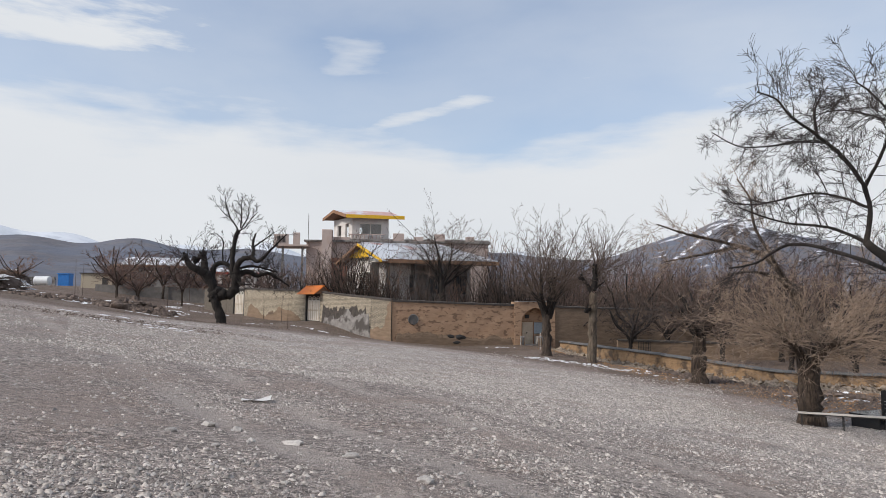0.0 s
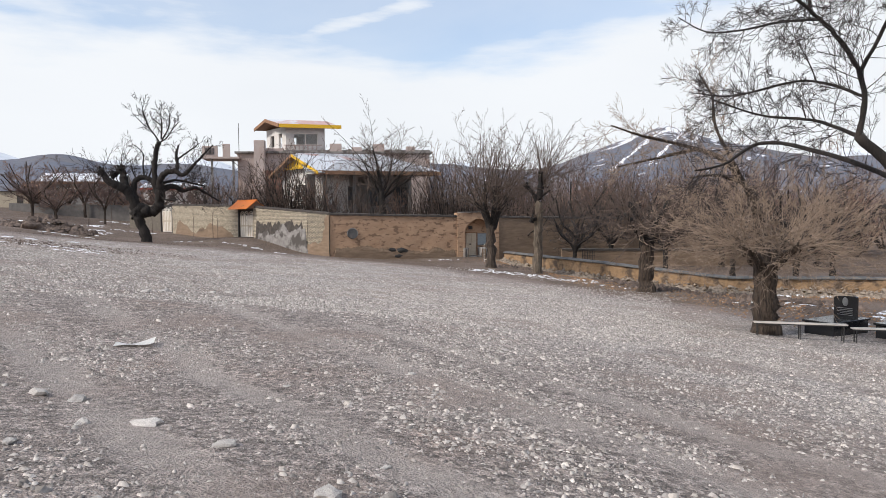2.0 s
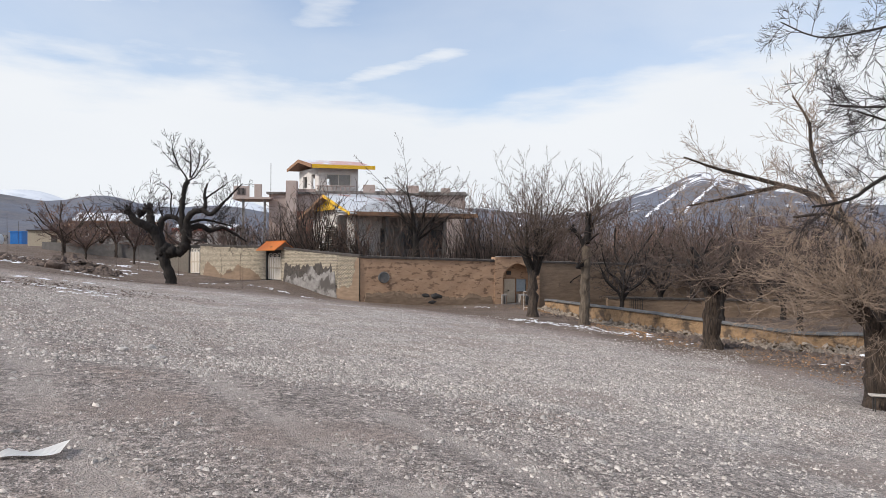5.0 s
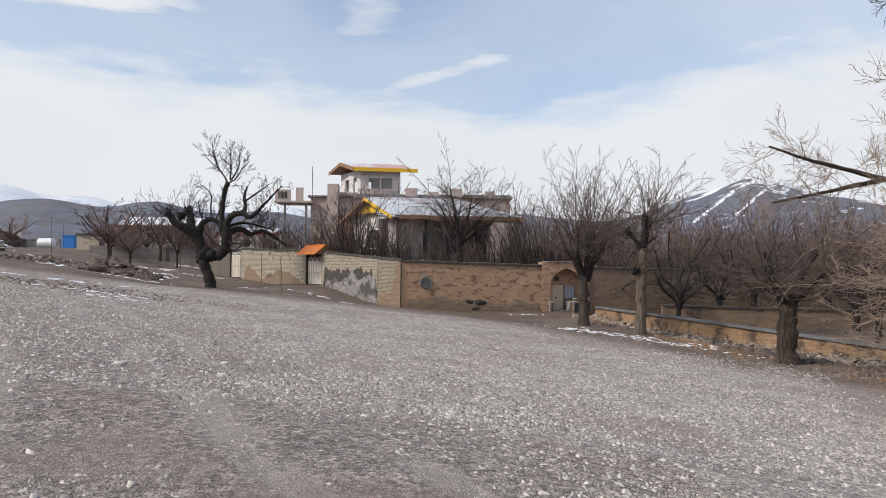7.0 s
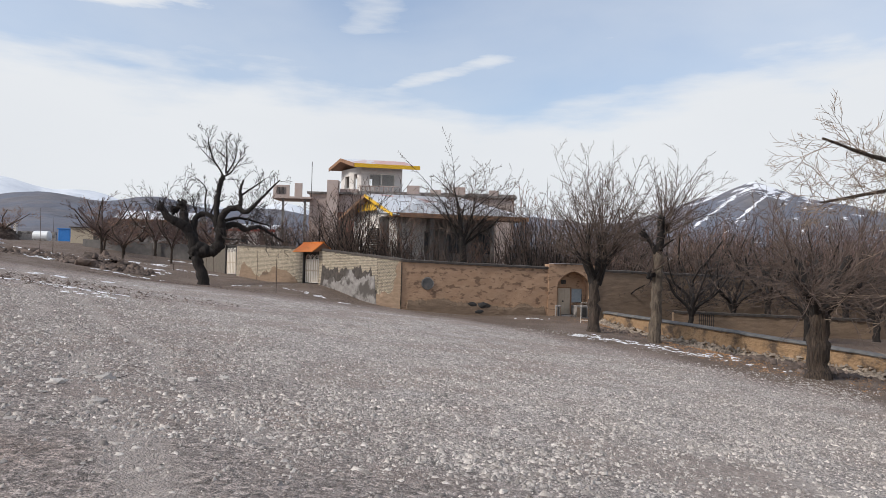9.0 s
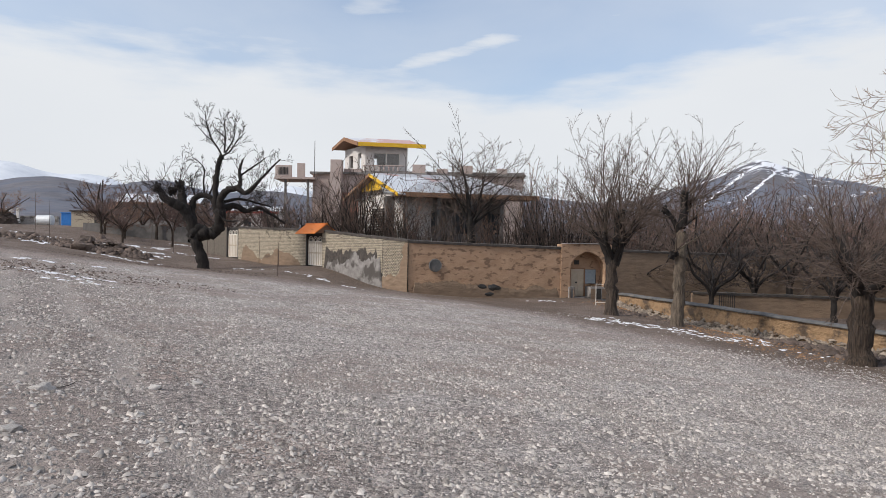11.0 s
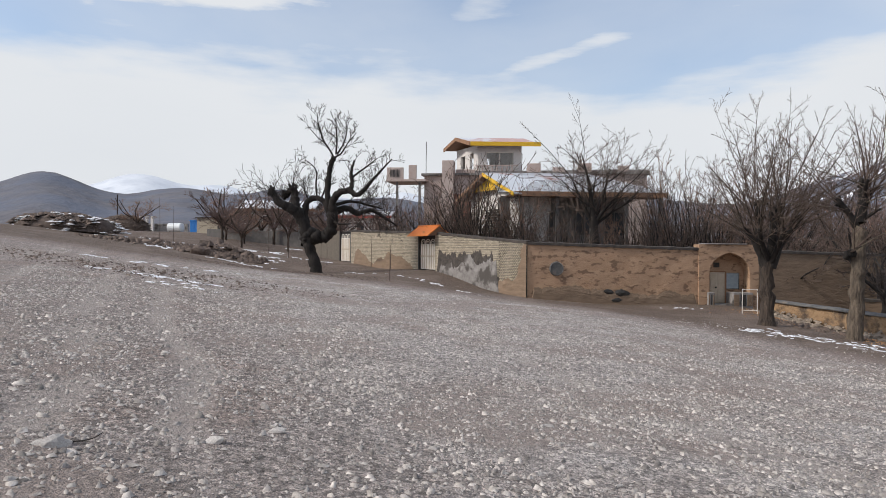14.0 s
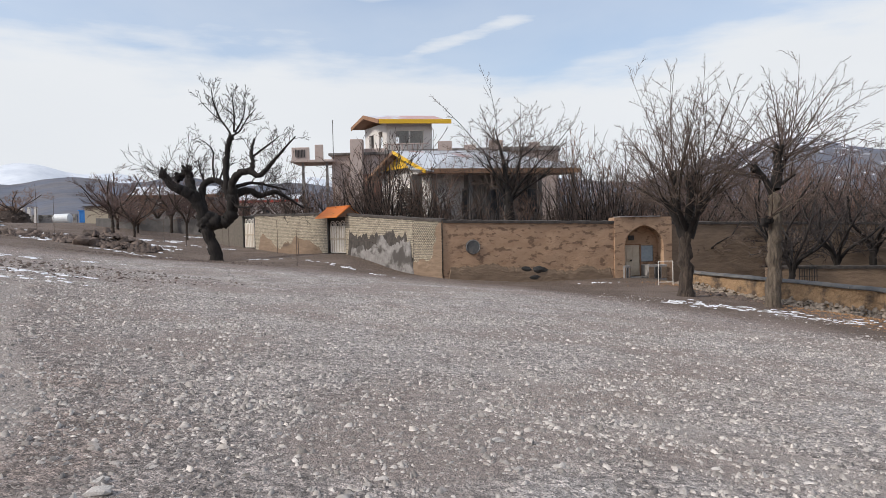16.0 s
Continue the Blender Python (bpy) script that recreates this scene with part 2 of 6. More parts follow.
M_GRAVEL = gravel_material()
M_STONE = material("pale_gravel_stone", (0.25, 0.222, 0.20), (0.56, 0.515, 0.475), 14, 0.9, 0.3, island=0.5)
M_ROCK = material("rock", (0.36, 0.33, 0.305), (0.58, 0.545, 0.51), 6, 0.9, 0.5, rnd=0.3)
M_RUBBLE = material("rubble", (0.065, 0.046, 0.037), (0.185, 0.14, 0.115), 3, 0.95, 0.5, island=0.4)
M_SNOW = material("old_snow", (0.70, 0.72, 0.75), (0.85, 0.86, 0.88), 3, 0.7, 0.5, c3=(0.22, 0.19, 0.165), s3=4.5, lo3=0.5, hi3=0.58)
M_BARK = material("grey_brown_bark", (0.016, 0.012, 0.010), (0.105, 0.078, 0.060), 7, 0.95, 1.0, 11, stretch=(1, 1, 0.22), dist=0.15)
M_BARK_FURROW = material("furrowed_bark", (0.006, 0.0045, 0.004), (0.14, 0.10, 0.073), 15, 0.95, 1.0, 16, stretch=(1, 1, 0.10), dist=0.25)
M_BARK_PALE = material("pale_bark", (0.045, 0.035, 0.027), (0.20, 0.158, 0.118), 7, 0.95, 1.0, 11, stretch=(1, 1, 0.2), dist=0.15)
M_BARK_DARK = material("dark_bark", (0.006, 0.005, 0.005), (0.034, 0.027, 0.023), 5, 0.95, 1.0, 14, stretch=(1, 1, 0.25), dist=0.05)
M_TWIG = material("twig_bark", (0.05, 0.035, 0.029), (0.15, 0.108, 0.086), 3, 0.9, 0.0)
M_TWIG_PALE = material("pale_twig_bark", (0.15, 0.108, 0.082), (0.36, 0.27, 0.20), 3, 0.9, 0.0)
M_TWIG_DARK = material("dark_twig_bark", (0.018, 0.014, 0.014), (0.055, 0.043, 0.039), 3, 0.9, 0.0)
M_TWIG_RUST = material("rusty_twig_bark", (0.15, 0.085, 0.06), (0.27, 0.165, 0.115), 3, 0.9, 0.0)
M_TWIG_HAZE = material("brown_twig_bark", (0.088, 0.057, 0.05), (0.18, 0.122, 0.104), 3, 0.9, 0.0)
M_MUD = material("mud_plaster", (0.36, 0.221, 0.137), (0.475, 0.32, 0.21), 1.7, 0.95, 0.7, 13, c3=(0.21, 0.132, 0.086), s3=2.1, lo3=0.52, hi3=0.62, stretch=(0.7, 0.7, 1.5), dist=0.05)
M_MUD_DARK = material("weathered_mud", (0.17, 0.118, 0.08), (0.28, 0.20, 0.138), 2.0, 0.95, 0.8, 8, c3=(0.12, 0.085, 0.06), s3=0.5, stretch=(0.5, 0.5, 2.5), dist=0.05)
M_MUD_LOW = material("low_wall_mud", (0.26, 0.165, 0.09), (0.38, 0.255, 0.15), 2.4, 0.95, 1.0, 6, c3=(0.10, 0.072, 0.052), s3=1.1, lo3=0.46, hi3=0.62, dist=0.12)
M_MUD_CAP = material("dark_wall_coping", (0.035, 0.03, 0.027), (0.10, 0.085, 0.075), 3, 0.95, 0.8)
M_BRICK = material("yellow_brick", (0.33, 0.28, 0.21), (0.47, 0.41, 0.32), 9, 0.9, 0.4, rnd=0.18)
M_BRICK_J = material("yellow_brick_run", (0.33, 0.28, 0.21), (0.47, 0.41, 0.32), 9, 0.9, 0.4, island=0.18)
M_MORTAR = material("mortar", (0.09, 0.077, 0.062), (0.17, 0.145, 0.12), 5, 0.95, 0.6)
M_CEMENT = material("cement_render", (0.17, 0.157, 0.148), (0.32, 0.30, 0.285), 2.6, 0.9, 0.6, 6, c3=(0.085, 0.075, 0.068), s3=0.8, lo3=0.48, hi3=0.6)
M_WHITE = material("white_render", (0.54, 0.51, 0.485), (0.68, 0.645, 0.615), 1.5, 0.85, 0.2, c3=(0.5, 0.47, 0.44), s3=0.4)
# even dark grey; on the long wing it holds the shade under the eave
M_GREY = material("grey_render_and_shade", (0.10, 0.093, 0.09), (0.17, 0.158, 0.15), 1.3, 0.9, 0.3)
M_PINK = material("pinkish_render", (0.40, 0.325, 0.295), (0.52, 0.43, 0.39), 1.2, 0.9, 0.3, c3=(0.40, 0.30, 0.26), s3=0.3)
M_REDBRICK = material("red_brick_facing", (0.20, 0.085, 0.06), (0.29, 0.135, 0.095), 4, 0.9, 0.4)
M_YELLOW = material("yellow_fascia", (0.72, 0.42, 0.015), (0.80, 0.49, 0.03), 2, 0.55, 0.05)
M_ORANGE = material("orange_sheet", (0.72, 0.20, 0.03), (0.80, 0.26, 0.05), 2, 0.5, 0.1)
M_SHEET = material("pale_sheet_roof", (0.55, 0.57, 0.60), (0.68, 0.70, 0.73), 0.8, 0.5, 0.05, c3=(0.52, 0.33, 0.30), s3=0.12, lo3=0.55, hi3=0.62)
M_BROWNF = material("brown_fascia", (0.22, 0.115, 0.065), (0.32, 0.18, 0.10), 2, 0.7, 0.1)
M_SOFFIT = material("timber_soffit", (0.20, 0.10, 0.06), (0.27, 0.15, 0.09), 4, 0.7, 0.2)
M_GATE = material("cream_painted_steel", (0.72, 0.67, 0.60), (0.82, 0.78, 0.71), 3, 0.5, 0.1)
M_IRON = material("dark_iron", (0.03, 0.028, 0.027), (0.07, 0.065, 0.06), 8, 0.6, 0.2, metal=0.4)
M_BLUE = material("blue_sheet", (0.02, 0.17, 0.52), (0.04, 0.23, 0.60), 2, 0.5, 0.1)
M_PAINT_GREYBLUE = material("grey_blue_paint", (0.22, 0.27, 0.30), (0.30, 0.35, 0.38), 5, 0.5, 0.1)
M_DOOR = material("beige_painted_steel", (0.46, 0.38, 0.28), (0.55, 0.46, 0.35), 4, 0.5, 0.1)
M_TARP = material("grey_blue_coping", (0.06, 0.062, 0.064), (0.14, 0.135, 0.13), 2.5, 0.8, 0.6, c3=(0.22, 0.17, 0.13), s3=0.5)
M_GRANITE = material("black_granite", (0.012, 0.013, 0.015), (0.03, 0.031, 0.034), 40, 0.12, 0.0)
M_PORTRAIT = material("etched_grey", (0.22, 0.22, 0.22), (0.36, 0.36, 0.36), 30, 0.5, 0.0)
M_PLANK = material("pale_bench_board", (0.48, 0.44, 0.40), (0.62, 0.58, 0.53), 5, 0.7, 0.3, stretch=(0.15, 1, 1))
M_PAPER = material("white_card", (0.82, 0.81, 0.79), (0.88, 0.87, 0.85), 4, 0.7, 0.2)
M_GLASS = material("window_glass", (0.03, 0.035, 0.04), (0.05, 0.055, 0.06), 1, 0.08, 0.0)
M_CLEAR = material("clear_window_glass", (0.9, 0.92, 0.93), (0.95, 0.96, 0.97), 1, 0.02, 0.0)
M_CLEAR.node_tree.nodes["Principled BSDF"].inputs["Transmission Weight"].default_value = 1.0
# the blue-grey of distance haze is mixed into the scrub colours
M_HILL = material("hazed_hill_scrub", (0.085, 0.086, 0.104), (0.16, 0.152, 0.16), 0.02, 1.0, 0.6, 0.05, c3=(0.115, 0.128, 0.165), s3=0.004, lo3=0.42, hi3=0.6, dist=8.0)
def snow_streaks(m):
    """Snow lying in slanting gullies and on the upper slopes."""
    N, L = m.node_tree.nodes, m.node_tree.links
    b = N["Principled BSDF"]
    col = b.inputs["Base Color"].links[0].from_socket
    geo = N.new("ShaderNodeNewGeometry")
    mp = N.new("ShaderNodeMapping")
    mp.vector_type = "TEXTURE"
    mp.inputs["Rotation"].default_value = (0, radians(-38), radians(-25))
    mp.inputs["Scale"].default_value = (170, 60, 24)
    L.new(geo.outputs["Position"], mp.inputs[0])
    n = N.new("ShaderNodeTexNoise")
    n.inputs["Scale"].default_value, n.inputs["Detail"].default_value, n.inputs["Roughness"].default_value = 1.0, 7, 0.62
    L.new(mp.outputs[0], n.inputs["Vector"])
    sp = N.new("ShaderNodeSeparateXYZ")
    L.new(geo.outputs["Position"], sp.inputs[0])
    h = N.new("ShaderNodeMapRange")
    h.inputs["From Min"].default_value, h.inputs["From Max"].default_value = 140, 250
    h.inputs["To Min"].default_value, h.inputs["To Max"].default_value = -0.14, 0.09
    L.new(sp.outputs[2], h.inputs["Value"])
    ad = N.new("ShaderNodeMath")
    L.new(n.outputs["Fac"], ad.inputs[0])
    L.new(h.outputs[0], ad.inputs[1])
    r = N.new("ShaderNodeMapRange")
    r.interpolation_type = "SMOOTHSTEP"
    r.inputs["From Min"].default_value, r.inputs["From Max"].default_value = 0.47, 0.54
    L.new(ad.outputs[0], r.inputs["Value"])

    def mth(op, p, q=None):
        k = N.new("ShaderNodeMath")
        k.operation = op
        for i, v in enumerate((p, q)):
            if isinstance(v, (int, float)):
                k.inputs[i].default_value = v
            elif v is not None:
                L.new(v, k.inputs[i])
        return k.outputs[0]

    # two snow-filled gullies that run slanting down the peak, by bearing and height
    az = mth("MULTIPLY", mth("ARCTAN2", sp.outputs[0], sp.outputs[1]), 57.3)
    rad = mth("SQRT", mth("ADD", mth("MULTIPLY", sp.outputs[0], sp.outputs[0]), mth("MULTIPLY", sp.outputs[1], sp.outputs[1])))
    el = mth("MULTIPLY", mth("DIVIDE", sp.outputs[2], rad), 57.3)
    jag = mth("MULTIPLY", mth("SUBTRACT", n.outputs["Fac"], 0.5), 1.3)
    snow_f = mth("MULTIPLY", r.outputs[0], mth("GREATER_THAN", az, 8.0))
    for az0, el0, sl, az1 in ((20.7, 3.55, 0.78, 23.7), (23.7, 4.05, 0.87, 26.3)):
        off = mth("ABSOLUTE", mth("ADD", mth("SUBTRACT", mth("SUBTRACT", el, el0), mth("MULTIPLY", mth("SUBTRACT", az, az0), sl)), jag))
        band = mth("LESS_THAN", off, 0.115)
        band = mth("MULTIPLY", band, mth("MULTIPLY", mth("GREATER_THAN", mth("ADD", az, jag), az0), mth("LESS_THAN", mth("ADD", az, jag), az1)))
        snow_f = mth("MAXIMUM", snow_f, band)
    mx = N.new("ShaderNodeMix")
    mx.data_type = "RGBA"
    mx.inputs[7].default_value = (0.72, 0.74, 0.78, 1)
    L.new(snow_f, mx.inputs[0])
    L.new(col, mx.inputs[6])
    L.new(mx.outputs[2], b.inputs["Base Color"])


snow_streaks(M_HILL)
# pale blue tones paint the distance haze over snow and rock
M_FARSNOW = material("hazed_snowy_range", (0.50, 0.54, 0.60), (0.74, 0.77, 0.81), 0.006, 1.0, 0.0, c3=(0.38, 0.42, 0.49), s3=0.003)
M_TANK = material("white_tank", (0.62, 0.64, 0.65), (0.72, 0.74, 0.75), 3, 0.4, 0.0)
M_DRY = material("dry_leaf", (0.20, 0.105, 0.05), (0.33, 0.19, 0.095), 5, 0.9, 0.0, island=0.3)
M_GRASSG = material("olive_scrub", (0.16, 0.15, 0.10), (0.26, 0.245, 0.18), 5, 0.9, 0.0, island=0.3)


# ---------- shape helpers ----------
def mesh_from(name, verts, faces, mat, smooth=False):
    me = bpy.data.meshes.new(name)
    me.from_pydata([tuple(v) for v in verts], [], [tuple(f) for f in faces])
    me.update()
    me.materials.append(mat)
    if smooth:
        me.shade_smooth()
    return me


def finish(bm, name, mat, smooth=False):
    me = bpy.data.meshes.new(name)
    bm.normal_update()
    bm.to_mesh(me)
    bm.free()
    me.materials.append(mat)
    if smooth:
        me.shade_smooth()
    return me


def part(name, bm, mat, parent, label="", smooth=False):
    """Links a bmesh, or a mesh, as one object under a thing or a part."""
    me = bm if isinstance(bm, bpy.types.Mesh) else finish(bm, name, mat, smooth)
    ob = new(name, me)
    ob.parent = parent
    if label:
        tagged(ob, label)
    return ob


def thing(name, label, category, m=None, group="", kind=""):
    ob = new(name)
    ob.empty_display_size = 0.2
    if m is not None:
        ob.matrix_world = m
    return tagged(ob, label, category, group, kind)


def box(bm, x0, x1, y0, y1, z0, z1, bevel=0.0, m=None):
    g = bmesh.ops.create_cube(bm, size=1.0)
    vs = g["verts"]
    for v in vs:
        v.co = Vector(((x0 + x1) / 2 + v.co.x * (x1 - x0), (y0 + y1) / 2 + v.co.y * (y1 - y0), (z0 + z1) / 2 + v.co.z * (z1 - z0)))
    if bevel:
        es = list({e for v in vs for e in v.link_edges})
        r = bmesh.ops.bevel(bm, geom=es, offset=bevel, segments=1, affect="EDGES")
        vs = [v for v in r["verts"]]
        vs = list({v for f in r["faces"] for v in f.verts} | {v for v in vs if v.is_valid})
    if m is not None:
        bmesh.ops.transform(bm, matrix=m, verts=vs)
    return vs


def boxes(*specs, bevel=0.0, m=None):
    bm = bmesh.new()
    for s in specs:
        box(bm, *s, bevel=bevel, m=m)
    return bm


def prism(bm, pts, d0, d1, axes="xz"):
    """Extrudes a polygon given in two axes from d0 to d1 along the third."""
    def at(p, d):
        return Vector((p[0], d, p[1])) if axes == "xz" else (Vector((d, p[0], p[1])) if axes == "yz" else Vector((p[0], p[1], d)))
    a = [bm.verts.new(at(p, d0)) for p in pts]
    b = [bm.verts.new(at(p, d1)) for p in pts]
    n = len(pts)
    bm.faces.new(a)
    bm.faces.new(b[::-1])
    for i in range(n):
        bm.faces.new((a[i], b[i], b[(i + 1) % n], a[(i + 1) % n]))
    bmesh.ops.recalc_face_normals(bm, faces=bm.faces[:])


def tubes(paths, sides=5):
    """Vertices and faces of tapered tubes; a path is a list of (point, radius)."""
    V, F = [], []
    for p in paths:
        k = sides if p[0][1] > 0.05 else (4 if p[0][1] > 0.018 else 3)
        base = len(V)
        n = len(p)
        for i, (c, r) in enumerate(p):
            d = (p[min(i + 1, n - 1)][0] - p[max(i - 1, 0)][0])
            d = d.normalized() if d.length > 1e-6 else Vector((0, 0, 1))
            u = d.orthogonal().normalized() if i == 0 else (u - d * u.dot(d)).normalized()
            w = d.cross(u)
            for j in range(k):
                a = 2 * math.pi * j / k
                V.append(c + (u * math.cos(a) + w * math.sin(a)) * r)
        for i in range(n - 1):
            for j in range(k):
                a, b = base + i * k + j, base + i * k + (j + 1) % k
                F.append((a, b, b + k, a + k))
        F.append(tuple(base + (n - 1) * k + j for j in range(k)))
    return V, F


# ---------- ground ----------
def clampf(v, lo, hi, s=6.0):
    """Smooth clamp."""
    if v < lo + s:
        v = lo + s * math.exp((v - lo - s) / s)
    if v > hi - s:
        v = hi - s * math.exp(-(v - hi + s) / s)
    return v


def step(v, lo, hi):
    f = min(max((v - lo) / (hi - lo), 0.0), 1.0)
    return f * f * (3 - 2 * f)


# gentle swells and hollows: plan point, width, height
SWELLS = ((13.9, 24, 6, -0.06), (15.4, 37.7, 7, -0.07), (11, 48.5, 6, 0.14), (-2.5, 11, 4, -0.22), (-4, 21, 5, -0.07), (0, 61, 7, -0.04), (-9.5, 68.5, 5, 0.17), (-18.8, 67.3, 6, -0.18), (9.5, 62.5, 5, 0.2), (7, 26, 6, 0.11), (1.5, 11, 4, 0.1), (-5.5, 63.3, 4, -0.27), (0.4, 5, 4, 0.1))


def gz(x, y):
    xs, ys = clampf(x, -56, 18), clampf(y, -25, 98)
    z = 0.24 - 0.135 * xs - 0.066 * ys + 0.00074 * xs * xs + 0.00108 * xs * ys + 0.00056 * ys * ys
    z += 0.55 * math.exp(-((x + 9.7) ** 2 + (y - 69) ** 2) / 70) - 0.45 * math.exp(-((x + 18.8) ** 2 + (y - 67) ** 2) / 60)
    z -= 0.24 * math.exp(-max(y, 0.0) ** 2 / 40) + 0.35 * math.exp(-((x - 2) ** 2 + (y - 61) ** 2) / 70)
    z -= 0.25 * math.exp(-((x - 14.5) ** 2 + (y - 24.5) ** 2) / 50) - 0.26 * math.exp(-((x + 0.9) ** 2 + (y - 15) ** 2) / 24) + 0.1 * math.exp(-((x + 2.8) ** 2 + (y - 11.5) ** 2) / 8)
    for cx, cy, w, h in SWELLS:
        z += h * math.exp(-((x - cx) ** 2 + (y - cy) ** 2) / (0.98 * w * w))
    z -= 0.55 * step(0.85 * x + 0.53 * y, 35.5, 39.5) * step(x, 11, 15)
    z += 0.018 * max(0.0, math.hypot(x, y) - 95)
    return z


def bumps(x, y):
    p = Vector((x, y, 0))
    r = math.hypot(x, y - 20)
    a = 0.5 if r < 70 else 1.0
    return (0.035 * noise.noise(p * 0.9) + 0.07 * noise.noise(p * 0.23) + 0.018 * noise.noise(p * 2.3)) * a


def ground_z(x, y):
    return gz(x, y) + bumps(x, y)


NG = 150
axis = [3200 * math.sinh(7 * u / NG) / math.sinh(7) for u in range(-NG, NG + 1)]
gv = [(x, y + 22, ground_z(x, y + 22)) for y in axis for x in axis]
side = 2 * NG + 1
gf = [(i * side + j, i * side + j + 1, (i + 1) * side + j + 1, (i + 1) * side + j) for i in range(side - 1) for j in range(side - 1)]
ground = new("ground", mesh_from("ground", gv, gf, M_GRAVEL, True))
tagged(ground, "grey-brown compacted gravel ground with wheel tracks", "ground", kind="structure")


# ---------- hills ----------
def ridge(az):
    e = 3.6
    for c, w, h in ((-38.9, 3.2, 1.75), (-29.9, 3.6, 1.0), (-22.5, 3.2, 1.1), (-14, 4, 0.6), (3, 7, 0.8), (24.9, 4.6, 3.2), (20, 3.5, 0.7), (31, 5, 0.8), (44, 8, 0.3), (-52, 7, 1.2)):
        e += h * math.exp(-abs((az - c) / w) ** (1.3 if h > 3 else 2))
    return e


def hill_range(name, r0, r1, prof, mat, label, rough):
    n, rows = 900, 34
    V, F = [], []
    for i in range(rows):
        f = i / (rows - 1)
        r = r0 + (r1 - r0) * f
        for j in range(n):
            az = -180 + 360 * j / n
            a = radians(az)
            x, y = r * math.sin(a), r * math.cos(a)
            h = r1 * math.tan(radians(prof(az)))
            q = Vector((x, y, 0)) * 0.0026
            k = noise.fractal(q, 0.9, 2.1, 6)
            V.append((x, y, -25 + (h + 25) * (f ** 1.3) * (1 + rough * k * (0.25 + 0.75 * (1 - f) * 2 * f))))
    for i in range(rows - 1):
        for j in range(n):
            k = (j + 1) % n
            F.append((i * n + j, i * n + k, (i + 1) * n + k, (i + 1) * n + j))
    ob = new(name, mesh_from(name, V, F, mat, True))
    return tagged(ob, label, "hills", kind="structure")


hill_range("backdrop_hills", 700, 2000, ridge, M_HILL, "bare grey-brown scrub hills with painted blue-grey haze and thin snow streaks", 0.22)
hill_range("backdrop_snow_range", 2600, 4000, lambda az: 4.1 + 0.9 * math.exp(-((az + 33) / 10) ** 2) + 0.35 * math.sin(az * 0.35) + 0.3 * math.sin(az * 0.9), M_FARSNOW, "far snow-covered mountain range under clouds, paled by painted haze", 0.1)

# ---------- garden walls ----------
def line_frame(a, b):
    """Pose with x along a to b, y away from the camera side."""
    return Matrix.Translation((a[0], a[1], 0)) @ Matrix.Rotation(math.atan2(b[1] - a[1], b[0] - a[0]), 4, "Z")


def wall_run(name, a, b, za, zb, thick, mat, label, n=24, wob=0.06, base=-0.5, top_wob=0.05, gaps=()):
    """A wall between two plan points; its top goes from za to zb, its foot lies in the ground."""
    L = math.hypot(b[0] - a[0], b[1] - a[1])
    m = line_frame(a, b)
    bm = bmesh.new()
    rings = []
    for i in range(n + 1):
        f = i / n
        p = m @ Vector((L * f, 0, 0))
        zt = za + (zb - za) * f + top_wob * noise.noise(Vector((p.x * 0.7, p.y * 0.7, 3)))
        zb0 = gz(p.x, p.y) + base
        ring = []
        for k in range(7):
            h = zb0 + (zt - zb0) * k / 6
            ring.append(bm.verts.new((L * f, wob * noise.noise(Vector((p.x * 0.8, h * 0.9, 1))) - 0.02, h)))
        for k in range(6, -1, -1):
            ring.append(bm.verts.new((L * f, thick, zb0 + (zt - zb0) * k / 6)))
        rings.append(ring)
    for r0, r1 in zip(rings, rings[1:]):
        q = len(r0)
        for k in range(q - 1):
            bm.faces.new((r0[k], r0[k + 1], r1[k + 1], r1[k]))
    for r in (rings[0], rings[-1]):
        bm.faces.new(r)
    bmesh.ops.recalc_face_normals(bm, faces=bm.faces[:])
    ob = new(name, finish(bm, name, mat))
    ob.matrix_world = m
    return tagged(ob, label, "wall", kind="structure")


GATE_A, GATE_B = (-11.3, 70.3), (-9.6, 68.25)
CORNER, ARCH_A, ARCH_B = (-2.2, 60.1), (9.3, 62.66), (12.8, 63.42)
wall_run("wall_brick_far", (-20.2, 80.9), GATE_A, 3.0, 2.6, 0.4, M_MORTAR, "old yellow brick garden wall with patchy mud")
wall_run("wall_brick", GATE_B, CORNER, 2.5, 1.75, 0.4, M_MORTAR, "yellow brick garden wall above grey cement render")
wall_run("wall_mud", CORNER, ARCH_A, 1.7, 1.4, 0.5, M_MUD, "ochre mud-plastered garden wall, patched and stained", n=40)
wall_run("wall_orchard_back", ARCH_B, (46, 72), 1.3, 0.6, 0.5, M_MUD_DARK, "weathered layered mud wall behind the orchard", n=50)

